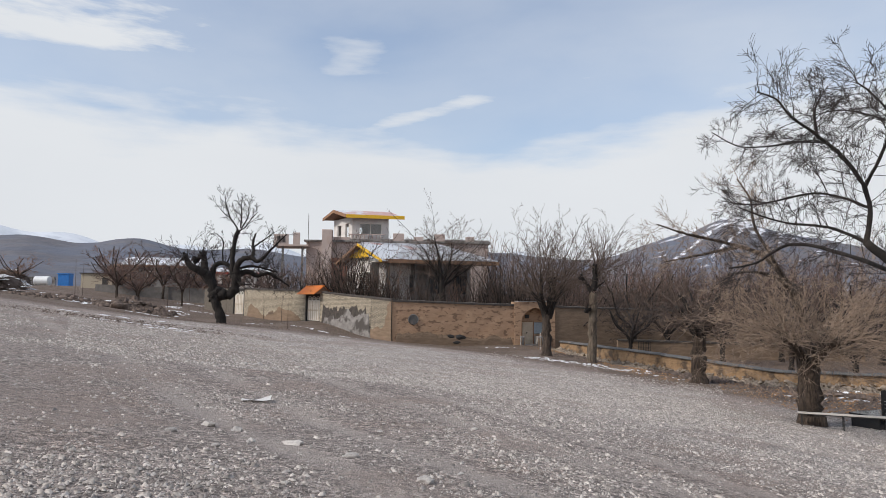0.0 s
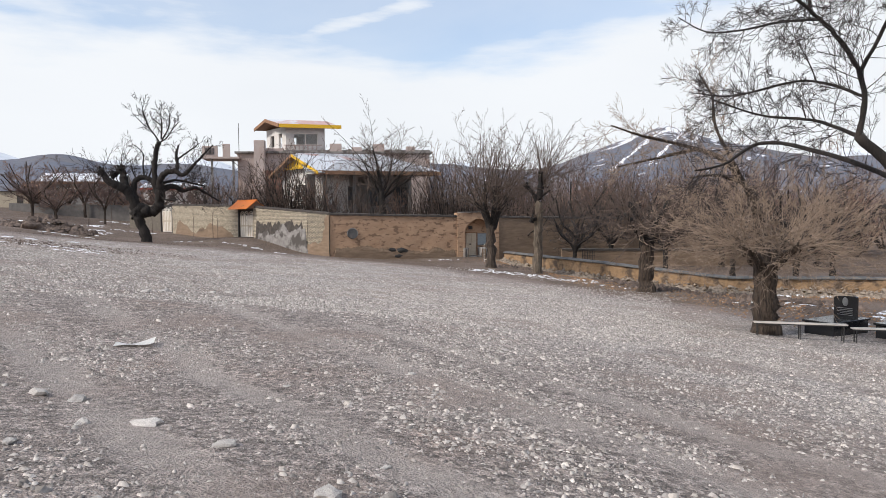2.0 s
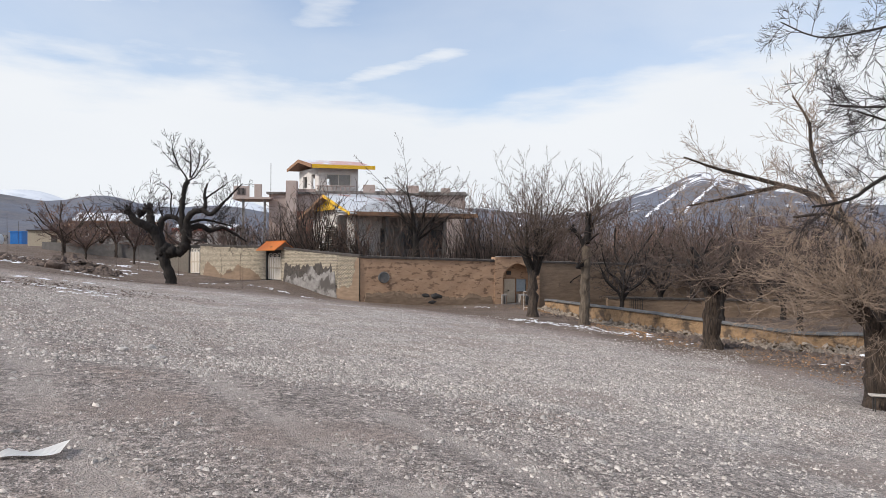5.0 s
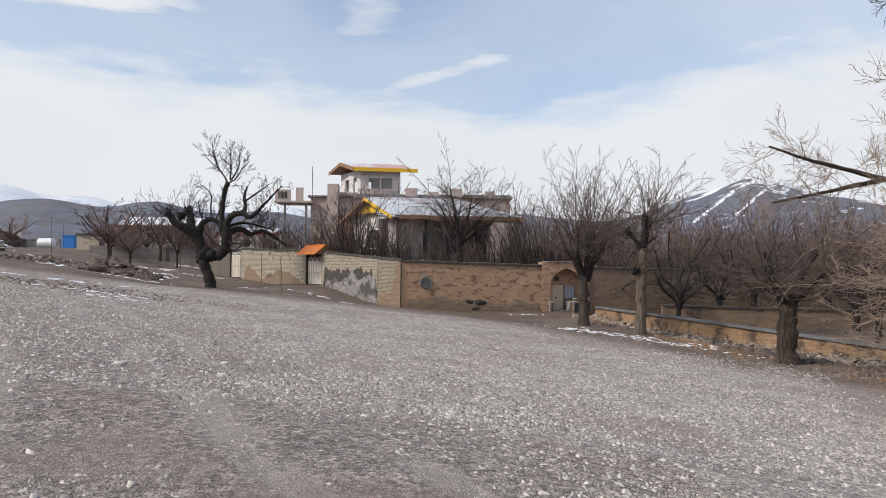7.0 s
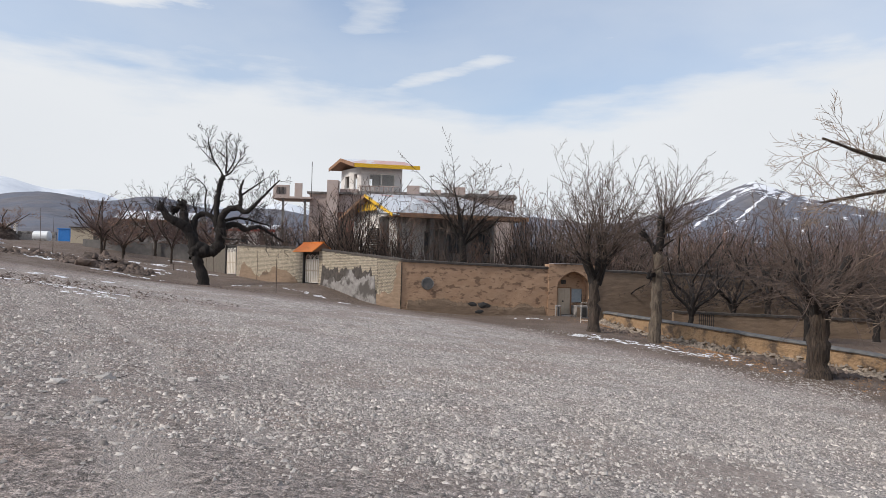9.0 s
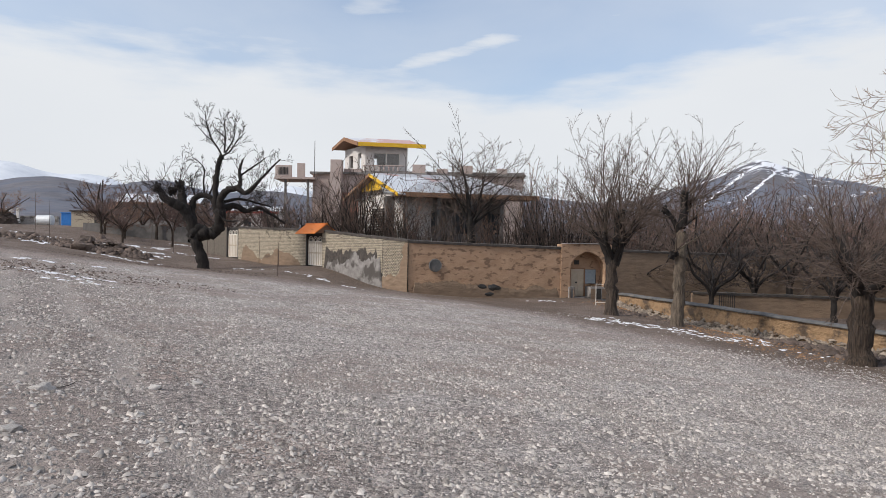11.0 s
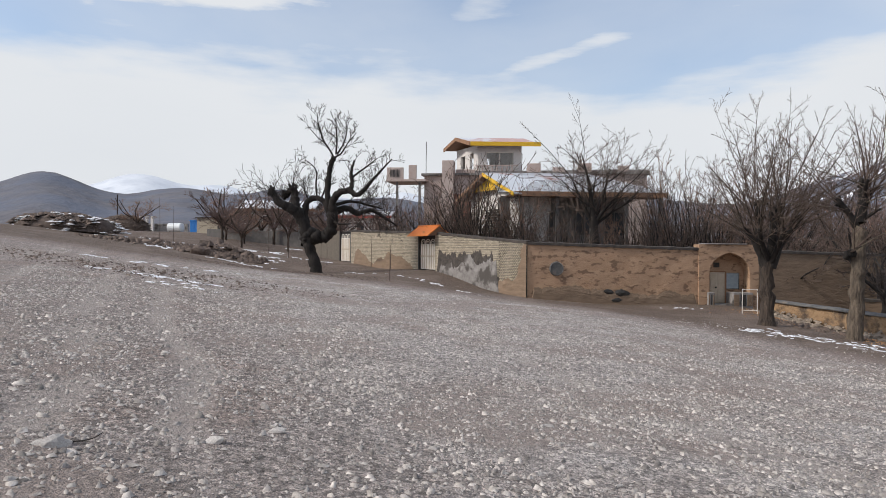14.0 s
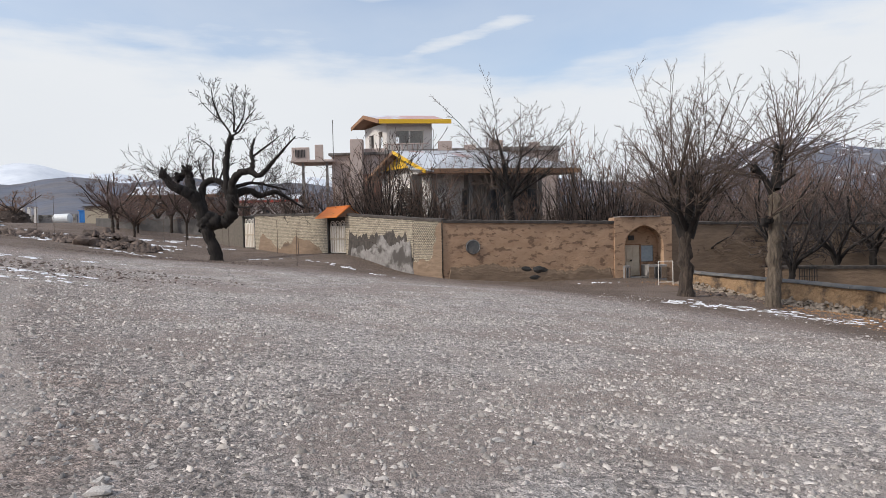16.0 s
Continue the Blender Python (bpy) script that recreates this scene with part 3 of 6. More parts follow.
LOW = [(12.9, 61.5, -1.75), (17.0, 50.1, -1.9), (20.2, 44.6, -2.2), (22.4, 41.3, -2.4), (36, 36, -2.3), (70, 26, -2.2)]
for i, (a, b) in enumerate(zip(LOW, LOW[1:])):
    wall_run("wall_low_%d" % (i + 1), a[:2], b[:2], a[2] - 0.13, b[2] - 0.13, 0.45, M_MUD_LOW, "low ochre mud wall with stones at its foot", n=20, wob=0.12)
    L = math.hypot(b[0] - a[0], b[1] - a[1])
    m = line_frame(a, b)
    bm = bmesh.new()
    rings = []
    for k in range(31):
        f = k / 30
        p = m @ Vector((L * f, 0, 0))
        z = a[2] + (b[2] - a[2]) * f - 0.13 + 0.03 * noise.noise(p * 0.9)
        rings.append([bm.verts.new((L * f, 0.22 + 0.34 * math.cos(t), z + 0.17 * math.sin(t))) for t in [math.pi * (j / 7) for j in range(8)]])
    for r0, r1 in zip(rings, rings[1:]):
        for j in range(7):
            bm.faces.new((r0[j], r1[j], r1[j + 1], r0[j + 1]))
        bm.faces.new((r0[7], r1[7], r1[0], r0[0]))
    bmesh.ops.recalc_face_normals(bm, faces=bm.faces[:])
    cp = new("trim_coping_%d" % (i + 1), finish(bm, "coping", M_TARP, True))
    cp.matrix_world = m
    tagged(cp, "rounded grey-blue coping on the low mud wall", "coping", kind="structure")


# ---------- trees ----------
class Tree:
    def __init__(self, seed, rmin=0.008):
        self.r = random.Random(seed)
        self.big, self.fine, self.heads, self.rmin, self.gnarl = [], [], [], rmin, 1.0

    def vec(self, s):
        return Vector((self.r.gauss(0, s), self.r.gauss(0, s), self.r.gauss(0, s)))

    def limb(self, pts, r0, r1, steps=5):
        """A smooth limb through a few points, with small kinks. Returns its path."""
        pts = [Vector(p) for p in pts]
        out = []
        n = (len(pts) - 1) * steps
        for i in range(n + 1):
            f = i / steps
            k = min(int(f), len(pts) - 2)
            u = f - k
            p0, p1, p2, p3 = pts[max(k - 1, 0)], pts[k], pts[k + 1], pts[min(k + 2, len(pts) - 1)]
            c = 0.5 * (2 * p1 + (p2 - p0) * u + (2 * p0 - 5 * p1 + 4 * p2 - p3) * u * u + (3 * p1 - p0 - 3 * p2 + p3) * u ** 3)
            r = r0 + (r1 - r0) * i / n
            out.append((c + (self.vec(r * 0.12 * self.gnarl) if 0 < i < n else Vector()), r * (1 + self.gnarl * self.r.uniform(-0.1, 0.12))))
        (self.big if r0 > 0.035 else self.fine).append(out)
        return out

    def shoot(self, p, d, length, r, level, up=0.1, wander=0.09, kids=5, spread=0.8, shrink=0.55, lo=0.25):
        """A branch that wanders, with side branches down to level 0."""
        n = max(3, int(3 + length * (1.6 if level else 1.2)))
        n = min(n, 9) if level else min(n, 2 + (length > 0.8))
        path = [(p.copy(), r)]
        d = d.normalized()
        for i in range(n):
            d = (d + self.vec(wander) + Vector((0, 0, up))).normalized()
            p = p + d * (length / n)
            path.append((p.copy(), max(r * (1 - 0.8 * (i + 1) / n), self.rmin * (0.6 if i == n - 1 else 1.0))))
        (self.big if r > 0.035 else self.fine).append(path)
        if level > 0:
            for k in range(kids):
                f = lo + (1 - lo) * (k + self.r.random()) / kids
                i = min(int(f * n), n - 1)
                q = path[i][0].lerp(path[i + 1][0], f * n - i)
                dd = (path[i + 1][0] - path[i][0]).normalized()
                side = self.vec(1.0)
                side = (side - dd * side.dot(dd)).normalized()
                nd = dd + side * spread * self.r.uniform(0.6, 1.3)
                nl = length * shrink * self.r.uniform(0.6, 1.2) * (1.15 - 0.5 * f)
                self.shoot(q, nd, nl, max(path[i][1] * 0.6, self.rmin), level - 1, up, wander, max(2, kids - 1), spread, shrink, 0.2)

    def make(self, name, label, bark, twig, m=None, group="", head_bark=None):
        ob = thing(name, label, "tree", m, group)
        V, F = tubes(self.big, 8)
        part("trunk", mesh_from("trunk", V, F, bark, True), None, ob)
        if self.heads:
            V, F = tubes(self.heads, 7)
            part("pollard_head", mesh_from("pollard_head", V, F, head_bark or bark, True), None, ob, "knobbly dark cut pollard head")
        V, F = tubes(self.fine, 5)
        part("crown", mesh_from("crown", V, F, twig, False), None, ob, "bare leafless twigs")
        return ob


def trunk_path(t, pts, r0, r1, flare=1.5):
    p = t.limb(pts, r0, r1, 6)
    p[0] = (p[0][0] - Vector((0, 0, 0.35)), p[0][1] * flare)
    p[1] = (p[1][0], p[1][1] * (1 + (flare - 1) * 0.45))
    return p


def along(path, f):
    i = min(int(f * (len(path) - 1)), len(path) - 2)
    return path[i][0], (path[i + 1][0] - path[i][0]).normalized(), path[i][1]


def spray(t, path, n, length, level, lo=0.3, hi=1.0, up=0.15, spread=1.0, kids=4, wander=0.09, upbias=0.35, rmax=0.05):
    """Side branches along a limb."""
    for k in range(n):
        p, d, r = along(path, lo + (hi - lo) * (k + t.r.random()) / n)
        s = t.vec(1.0)
        s = (s - d * s.dot(d)).normalized()
        t.shoot(p, d * 0.6 + s * spread + Vector((0, 0, upbias)), length * t.r.uniform(0.55, 1.2), min(max(r * 0.5, 0.012), rmax), level, up, wander, kids)


def tree_dark():
    """Old walnut with heavy broken limbs."""
    t = Tree(11, 0.013)
    trunk_path(t, [(-0.05, 0, 0), (-0.6, 0, 1.6), (-1.0, 0, 2.9)], 0.47, 0.43, 1.25)
    t.gnarl = 1.15
    t.limb([(-0.95, 0, 2.6), (-1.15, -0.05, 3.4), (-1.45, -0.1, 4.2), (-1.75, -0.1, 4.9)], 0.5, 0.4, 4)
    t.limb([(-0.95, 0, 2.3), (-0.95, 0, 2.9), (-0.7, 0, 3.2), (-0.3, 0, 3.1)], 0.5, 0.42, 4)
    a = t.limb([(-1.6, -0.1, 4.6), (-2.1, -0.3, 5.1), (-2.8, -0.4, 5.4), (-3.5, -0.4, 6.1), (-3.8, -0.4, 6.6)], 0.42, 0.21)
    b = t.limb([(-1.7, 0.1, 4.8), (-2.1, 0.3, 5.7), (-2.2, 0.4, 6.4), (-2.4, 0.4, 6.8)], 0.40, 0.26)
    stub = t.limb([(-2.25, 0.4, 6.45), (-2.6, 0.4, 6.5), (-2.95, 0.4, 6.35)], 0.17, 0.13, 3)
    arch = t.limb([(-1.1, 0.2, 3.6), (-1.35, 0.4, 4.9), (-1.0, 0.5, 5.8), (-0.25, 0.5, 6.0), (0.35, 0.4, 5.6), (0.6, 0.2, 4.9)], 0.3, 0.17)
    r = t.limb([(-0.8, 0, 2.75), (-0.1, 0, 2.85), (0.5, 0.1, 3.0), (0.95, 0.1, 3.5), (1.1, 0.1, 4.4), (1.05, 0.1, 5.2)], 0.48, 0.40)
    c = t.limb([(0.9, 0.1, 4.4), (0.62, 0.1, 5.8), (0.7, 0.2, 7.4), (0.85, 0.2, 8.5), (1.1, 0.2, 9.2)], 0.27, 0.19)
    d = t.limb([(1.05, 0.0, 4.9), (1.25, -0.2, 5.9), (1.9, -0.4, 6.35), (2.65, -0.5, 6.6), (2.8, -0.4, 7.1), (2.65, -0.2, 7.9), (2.85, 0.0, 8.9)], 0.33, 0.08)
    e = t.limb([(2.6, -0.5, 6.55), (3.35, -0.8, 6.15), (3.95, -0.9, 6.55), (4.9, -1.0, 7.6), (6.15, -1.2, 8.8)], 0.25, 0.05)
    e2 = t.limb([(2.7, -0.3, 7.5), (3.4, -0.1, 8.05), (4.1, 0.2, 8.65), (4.6, 0.4, 9.1)], 0.09, 0.03)
    f = t.limb([(1.1, 0.2, 4.9), (2.1, 0.5, 5.15), (2.95, 0.8, 4.8), (3.9, 1.0, 5.05), (5.0, 1.3, 4.5), (6.0, 1.5, 3.8)], 0.30, 0.06)
    g = t.limb([(1.1, 0.0, 4.2), (1.9, -0.6, 3.9), (2.9, -1.0, 3.9)], 0.12, 0.04)
    f2 = t.limb([(1.2, 0.3, 5.4), (2.3, 0.8, 5.75), (3.6, 1.4, 5.5), (4.7, 1.8, 5.2)], 0.15, 0.05)
    tops = [[(1.1, 0.2, 9.15), (1.8, 0.0, 9.5), (2.45, -0.2, 10.35), (3.1, -0.3, 11.0)], [(1.1, 0.2, 9.1), (0.8, 0.4, 9.65), (0.2, 0.6, 10.4), (-0.4, 0.8, 10.85), (-1.4, 1.0, 11.9)], [(1.35, 0.1, 9.4), (1.5, -0.3, 10.8), (1.45, -0.5, 12.1)], [(0.2, 0.6, 10.4), (-0.2, 0.4, 11.6), (-0.35, 0.3, 12.8)], [(1.4, 0.1, 9.4), (1.9, 0.6, 10.6), (1.9, 0.9, 11.9)]]
    ups = [[(-0.35, 0.5, 6.0), (-0.45, 0.5, 7.1), (-0.35, 0.4, 8.0), (-0.7, 0.3, 8.6), (-1.3, 0.2, 9.0)], [(-1.05, 0.5, 5.8), (-1.45, 0.6, 6.75), (-1.6, 0.7, 7.6)], [(0.0, 0.5, 5.95), (0.3, 0.6, 6.9), (0.2, 0.6, 7.6)]]
    for w in tops:
        q = t.limb(w, 0.085, 0.022)
        spray(t, q, 10, 1.3, 2, 0.25, kids=4, up=0.06, wander=0.13, rmax=0.03)
    for w in ups:
        q = t.limb(w, 0.08, 0.025)
        spray(t, q, 7, 1.1, 2, 0.3, kids=4, up=0.06, wander=0.13, rmax=0.025)
    for w, n, l in ((a, 12, 2.2), (b, 12, 2.4), (stub, 4, 1.6), (arch, 10, 1.3), (d, 14, 1.4), (e, 18, 1.4), (e2, 8, 1.0), (f, 22, 1.7), (f2, 18, 1.7), (g, 8, 1.3), (c, 5, 1.0)):
        spray(t, w, n, l, 2, 0.35, kids=4, up=0.05, wander=0.12, rmax=0.028)
    for q in (a, b, stub):
        for k in range(4):
            p = q[-1][0] + t.vec(0.12)
            t.limb([p - Vector((0, 0, 0.2)), p + t.vec(0.12), p + Vector((t.r.uniform(-0.25, 0.25), 0, 0.22))], 0.15, 0.1, 2)
    for q, n in ((a, 5), (b, 5), (r, 6), (arch, 3)):
        for k in range(n):
            p, dd, rr0 = along(q, t.r.random())
            v = t.vec(1.0).normalized()
            t.limb([p, p + v * rr0 * 0.9, p + v * rr0 * 1.35], rr0 * 0.5, rr0 * 0.22, 2)
    return t


def tree_pollard(seed, bole, r, limbs, n, reach, wide, thick, rise=0.02, rmin=0.009, kids=6, flat=0.35, low=0.0, centre=0.4, wander=0.07, lvl=2, shrink=0.27):
    """Pollarded tree: stout bole, knobbly cut limbs, long shoots that fan out from them."""
    t = Tree(seed, rmin)
    trunk_path(t, bole, r, r * 0.84, 1.3)
    arms = []
    for pts, r0, r1, knob in limbs:
        q = t.limb(pts, r0, r1, 4)
        arms.append(q)
        for k in range(4 if knob else 0):
            p = q[-1][0] + t.vec(r1 * 0.45)
            t.limb([p - Vector((0, 0, r1)), p + t.vec(r1 * 0.3), p + Vector((0, 0, r1))], r1 * 0.85, r1 * 0.55, 2)
    t.heads, t.big = t.big[1:], t.big[:1]
    for k in range(n):
        q = arms[k % len(arms)]
        p, d0, r0 = along(q, centre + (1 - centre) * t.r.random())
        a = t.r.uniform(0, 6.283)
        polar = radians(low + (wide - low) * t.r.random() ** 0.6)
        d = Vector((math.sin(polar) * math.cos(a), math.sin(polar) * math.sin(a), math.cos(polar)))
        out = Vector((p.x, p.y, 0))
        if out.length > 0.2 and d.dot(out) < 0:
            d = d - out.normalized() * 2 * d.dot(out.normalized()) * (1 if t.r.random() < 0.8 else 0)
        ln = reach * (1 - flat * polar / radians(wide)) * t.r.uniform(0.62, 1.08)
        t.shoot(p, d, ln, thick * t.r.uniform(0.55, 1.1), lvl, rise, wander, kids, 0.85, shrink, 0.18)
    return t


def tree_spread(seed, h, r, limbs, sub, droop=0.0, kids=5, lean=(0, 0), length=2.6, rf=0.62, rmin=0.008, lvl=2):
    """Spreading tree: short bole and wide limbs that branch into fine twigs."""
    t = Tree(seed, rmin)
    trunk_path(t, [(0, 0, 0), (lean[0] * 0.5, lean[1] * 0.5, h * 0.55), (lean[0], lean[1], h)], r, r * 0.88, 1.2)
    for L in limbs:
        q = t.limb([(lean[0], lean[1], h - 0.25)] + [(lean[0] + x, lean[1] + y, z) for x, y, z in L], r * rf, 0.045, 5)
        spray(t, q, sub, length, lvl, 0.2, kids=kids, up=droop, spread=1.0, upbias=0.15, rmax=0.03)
    return t


def at_ground(x, y, rz=0, s=1.0, dz=-0.05):
    return Matrix.Translation((x, y, gz(x, y) + dz)) @ Matrix.Rotation(radians(rz), 4, "Z") @ Matrix.Scale(s, 4)


tree_dark().make("walnut_tree", "old dark walnut tree with thick broken limbs", M_BARK_DARK, M_TWIG_DARK, Matrix.Translation((-18.8, 67.3, -0.75)))
tree_pollard(21, [(-0.1, 0, 0), (-0.15, 0, 1.7), (-0.1, 0, 3.4)], 0.36, [
    ([(-0.15, 0, 2.9), (-0.65, -0.1, 4.0), (-1.3, -0.2, 4.8)], 0.27, 0.09, False), ([(0.0, 0.1, 3.2), (0.2, 0.2, 4.4), (0.2, 0.3, 5.7)], 0.22, 0.15, True),
    ([(0.0, 0, 2.9), (0.6, -0.1, 4.2), (1.15, -0.2, 4.9)], 0.27, 0.08, False), ([(-0.1, 0.1, 3.2), (-0.4, 0.5, 4.6), (-0.4, 0.7, 6.0)], 0.16, 0.10, True),
    ([(0.0, 0.1, 3.3), (0.5, 0.6, 4.6), (0.7, 0.8, 5.9)], 0.15, 0.10, True), ([(0.0, -0.1, 3.1), (0.2, -0.7, 4.0), (0.3, -1.2, 4.7)], 0.17, 0.08, False), ([(-0.1, -0.1, 3.2), (-0.6, -0.7, 4.1), (-0.8, -1.1, 4.7)], 0.15, 0.08, False)],
    84, 6.7, 70, 0.043, 0.006, 0.0085, 8, 0.28, 0.0, 0.4, 0.045, 2, 0.25).make(
    "pollard_tree", "pollarded bare tree with long upright shoots", M_BARK, M_TWIG, Matrix.Translation((9.75, 50.7, -2.36)), "", M_BARK_DARK)
tree_pollard(22, [(0.05, 0, 0), (0.1, 0, 2.0), (0.18, 0, 3.6), (0.2, 0, 4.7)], 0.31, [
    ([(0.1, 0, 3.5), (-0.1, -0.1, 3.65), (-0.35, -0.2, 3.6)], 0.2, 0.13, True), 
    ([(0.2, 0, 4.9), (0.3, 0.05, 5.7), (0.35, 0.05, 6.6)], 0.25, 0.17, True), ([(0.15, 0, 4.6), (-0.25, -0.05, 5.3), (-0.7, -0.1, 5.85)], 0.15, 0.12, True),
    ([(0.3, 0, 5.4), (0.6, 0.1, 5.9), (0.75, 0.2, 6.4)], 0.10, 0.06, False), ([(0.35, 0, 6.0), (0.3, -0.3, 6.4), (0.3, -0.5, 6.7)], 0.10, 0.06, False), ([(0.3, 0, 5.0), (0.6, -0.2, 5.3), (0.9, -0.3, 5.5)], 0.09, 0.05, False)],
    60, 4.1, 84, 0.034, 0.008, 0.0075, 7, -0.08, 0.0, 0.4, 0.05, 2, 0.27).make(
    "pollard_tree", "tall pollarded bare tree with pale trunk and cut stub", M_BARK_PALE, M_TWIG, Matrix.Translation((11.97, 46.9, -2.40)), "", M_BARK_DARK)
tree_pollard(23, [(0.15, 0, 0.1), (0.2, 0, 1.4), (0.25, 0, 2.9)], 0.44, [
    ([(0.1, 0, 2.6), (-0.4, -0.2, 3.5), (-1.05, -0.4, 4.15)], 0.24, 0.13, True), ([(0.2, 0.1, 2.7), (0.0, 0.4, 3.8), (-0.4, 0.7, 4.8)], 0.22, 0.12, True),
    ([(0.3, 0, 2.6), (0.9, 0.1, 3.8), (1.5, 0.2, 4.8)], 0.24, 0.13, True), ([(0.3, 0, 2.6), (0.7, -0.7, 3.3), (1.0, -1.3, 3.9)], 0.2, 0.11, True), ([(0.2, 0, 2.6), (-0.4, -0.8, 3.2), (-0.9, -1.2, 3.5)], 0.18, 0.1, True)],
    120, 4.2, 108, 0.028, 0.006, 0.007, 7, 0.05, 10, 0.35, 0.09).make(
    "orchard_tree", "pollarded bare tree with a thick furrowed trunk", M_BARK_FURROW, M_TWIG, Matrix.Translation((15.5, 37.8, -2.8)), "", M_BARK_DARK)
# broad low pollard with taller limbs that reach over the wall
t4 = tree_pollard(24, [(0, 0, 0), (-0.05, 0, 1.1), (-0.05, 0, 2.3)], 0.41, [
    ([(-0.1, 0, 2.0), (-0.7, -0.3, 2.7), (-1.3, -0.5, 3.0)], 0.2, 0.1, True), ([(0.1, 0, 2.0), (0.7, -0.3, 2.7), (1.4, -0.5, 3.0)], 0.2, 0.1, True),
    ([(0, -0.1, 2.0), (0.1, -0.9, 2.6), (0.1, -1.5, 2.9)], 0.2, 0.1, True), ([(0, 0.1, 2.0), (-0.5, 0.8, 2.8), (-0.9, 1.4, 3.2)], 0.2, 0.1, True), ([(0.1, 0.1, 2.0), (0.8, 0.6, 2.8), (1.5, 1.1, 3.3)], 0.2, 0.1, True)],
    170, 4.2, 102, 0.017, -0.002, 0.0055, 7, 0.1, 22, 0.25, 0.16, 2, 0.34)
t4.limb([(0, 0.1, 2.0), (0.3, 0.9, 3.6), (0.3, 1.6, 4.9)], 0.22, 0.17, 5)
for L, r0 in (([(0.3, 1.5, 4.7), (-0.1, 2.6, 6.0), (-1.0, 3.6, 6.6), (-3.2, 2.9, 6.95), (-4.5, 2.7, 7.3)], 0.13), ([(0.3, 1.2, 4.3), (-0.6, 0.9, 5.6), (-1.5, 0.7, 7.0), (-1.7, 0.6, 8.0), (-2.2, 0.6, 8.8)], 0.08),
              ([(-0.9, 3.4, 6.5), (-2.2, 4.2, 6.2), (-3.6, 4.4, 5.9)], 0.08), ([(0.2, 1.0, 4.0), (-1.2, -0.6, 4.9), (-2.6, -1.6, 5.2), (-4.0, -2.4, 5.1)], 0.1)):
    spray(t4, t4.limb(L, r0, 0.025, 6), 22, 1.3, 2, 0.25, kids=6, up=0.03, upbias=0.1, rmax=0.013, wander=0.14)
t4.make("orchard_tree", "bare spreading tree with dense drooping pale twigs", M_BARK_FURROW, M_TWIG_PALE, Matrix.Translation((14.05, 24.15, -2.55)))
# tree whose long limbs reach over the square
t5 = Tree(25, 0.0042)
B5 = Vector((12.3, 14.0, gz(12.3, 14.0) - 0.05))
trunk_path(t5, [(0, 0, 0), (-0.2, 0.05, 1.6), (-0.6, 0.15, 3.0)], 0.34, 0.24, 1.4)
for L, r0, r1, n, ln in (([(11.75, 14.1, 1.0), (10.9, 14.3, 1.9), (9.85, 14.6, 2.95)], 0.14, 0.10, 0, 0), ([(9.85, 14.6, 2.9), (9.97, 14.6, 3.6), (9.9, 14.7, 4.25), (9.5, 14.8, 4.9), (8.9, 14.8, 5.4), (8.35, 14.8, 5.8), (8.1, 14.9, 6.2), (7.7, 15.0, 6.4)], 0.09, 0.016, 20, 1.2),
                     ([(9.2, 14.8, 5.2), (9.4, 16.4, 5.6), (9.6, 18.4, 5.95), (9.7, 20.2, 6.4), (9.3, 21.0, 7.0)], 0.06, 0.015, 16, 1.1), ([(8.95, 14.8, 5.4), (8.8, 14.6, 5.9), (9.05, 14.5, 6.4)], 0.05, 0.012, 10, 0.9),
                     ([(9.85, 14.6, 2.95), (9.5, 15.4, 3.35), (8.8, 16.1, 3.55), (8.0, 16.6, 3.95)], 0.07, 0.02, 14, 1.1), ([(9.98, 14.6, 3.7), (9.3, 15.4, 4.15), (8.5, 16.6, 4.05), (7.9, 17.2, 4.2)], 0.06, 0.015, 14, 1.1),
                     ([(11.6, 14.2, 1.4), (11.5, 16.5, 2.5), (10.8, 19.0, 3.3), (9.7, 19.2, 2.75), (9.0, 19.4, 2.6)], 0.11, 0.02, 20, 1.3), ([(9.95, 14.7, 4.2), (10.25, 14.4, 5.1), (10.2, 14.2, 5.7), (9.7, 14.0, 6.1), (9.3, 13.9, 6.3)], 0.06, 0.018, 18, 1.1),
                     ([(11.7, 14.1, 1.2), (12.3, 14.2, 3.6), (12.4, 14.4, 5.0), (11.8, 14.5, 6.2)], 0.15, 0.03, 12, 1.2), ([(10.2, 14.3, 5.6), (9.5, 14.6, 5.9), (8.9, 14.9, 5.85)], 0.04, 0.012, 8, 0.8)):
    q = t5.limb([Vector(p) - B5 for p in L], r0 if not n else r0 * 0.66, r1, 6)
    if n:
        spray(t5, q, int(n * 1.8), ln * 0.9, 2, 0.12, kids=7, up=0.01, upbias=0.0, rmax=0.011, wander=0.13)
t5.make("roadside_tree", "bare dark tree with long arching limbs", M_BARK_DARK, M_TWIG_DARK, Matrix.Translation(B5))

# ---------- house ----------
house = thing("house", "two-storey village house with yellow-edged sheet roofs", "house")
# gabled wing
GE, GL, GA = Vector((-3.7, 73.2, 0)), Vector((-9.4, 81.2, 0)), 8.0
gd = (GL - GE).normalized()
gp = Vector((gd.y, -gd.x, 0))  # along the ridge, away to the right
WID = (GL - GE).length
gm = Matrix(((gd.x, gp.x, 0, GE.x), (gd.y, gp.y, 0, GE.y), (0, 0, 1, 0), (0, 0, 0, 1)))
EV, RD = 6.0, 8.05


def wing(bm, pts, y0, y1):
    prism(bm, pts, y0, y1)
    bmesh.ops.transform(bm, matrix=gm, verts=bm.verts[:])


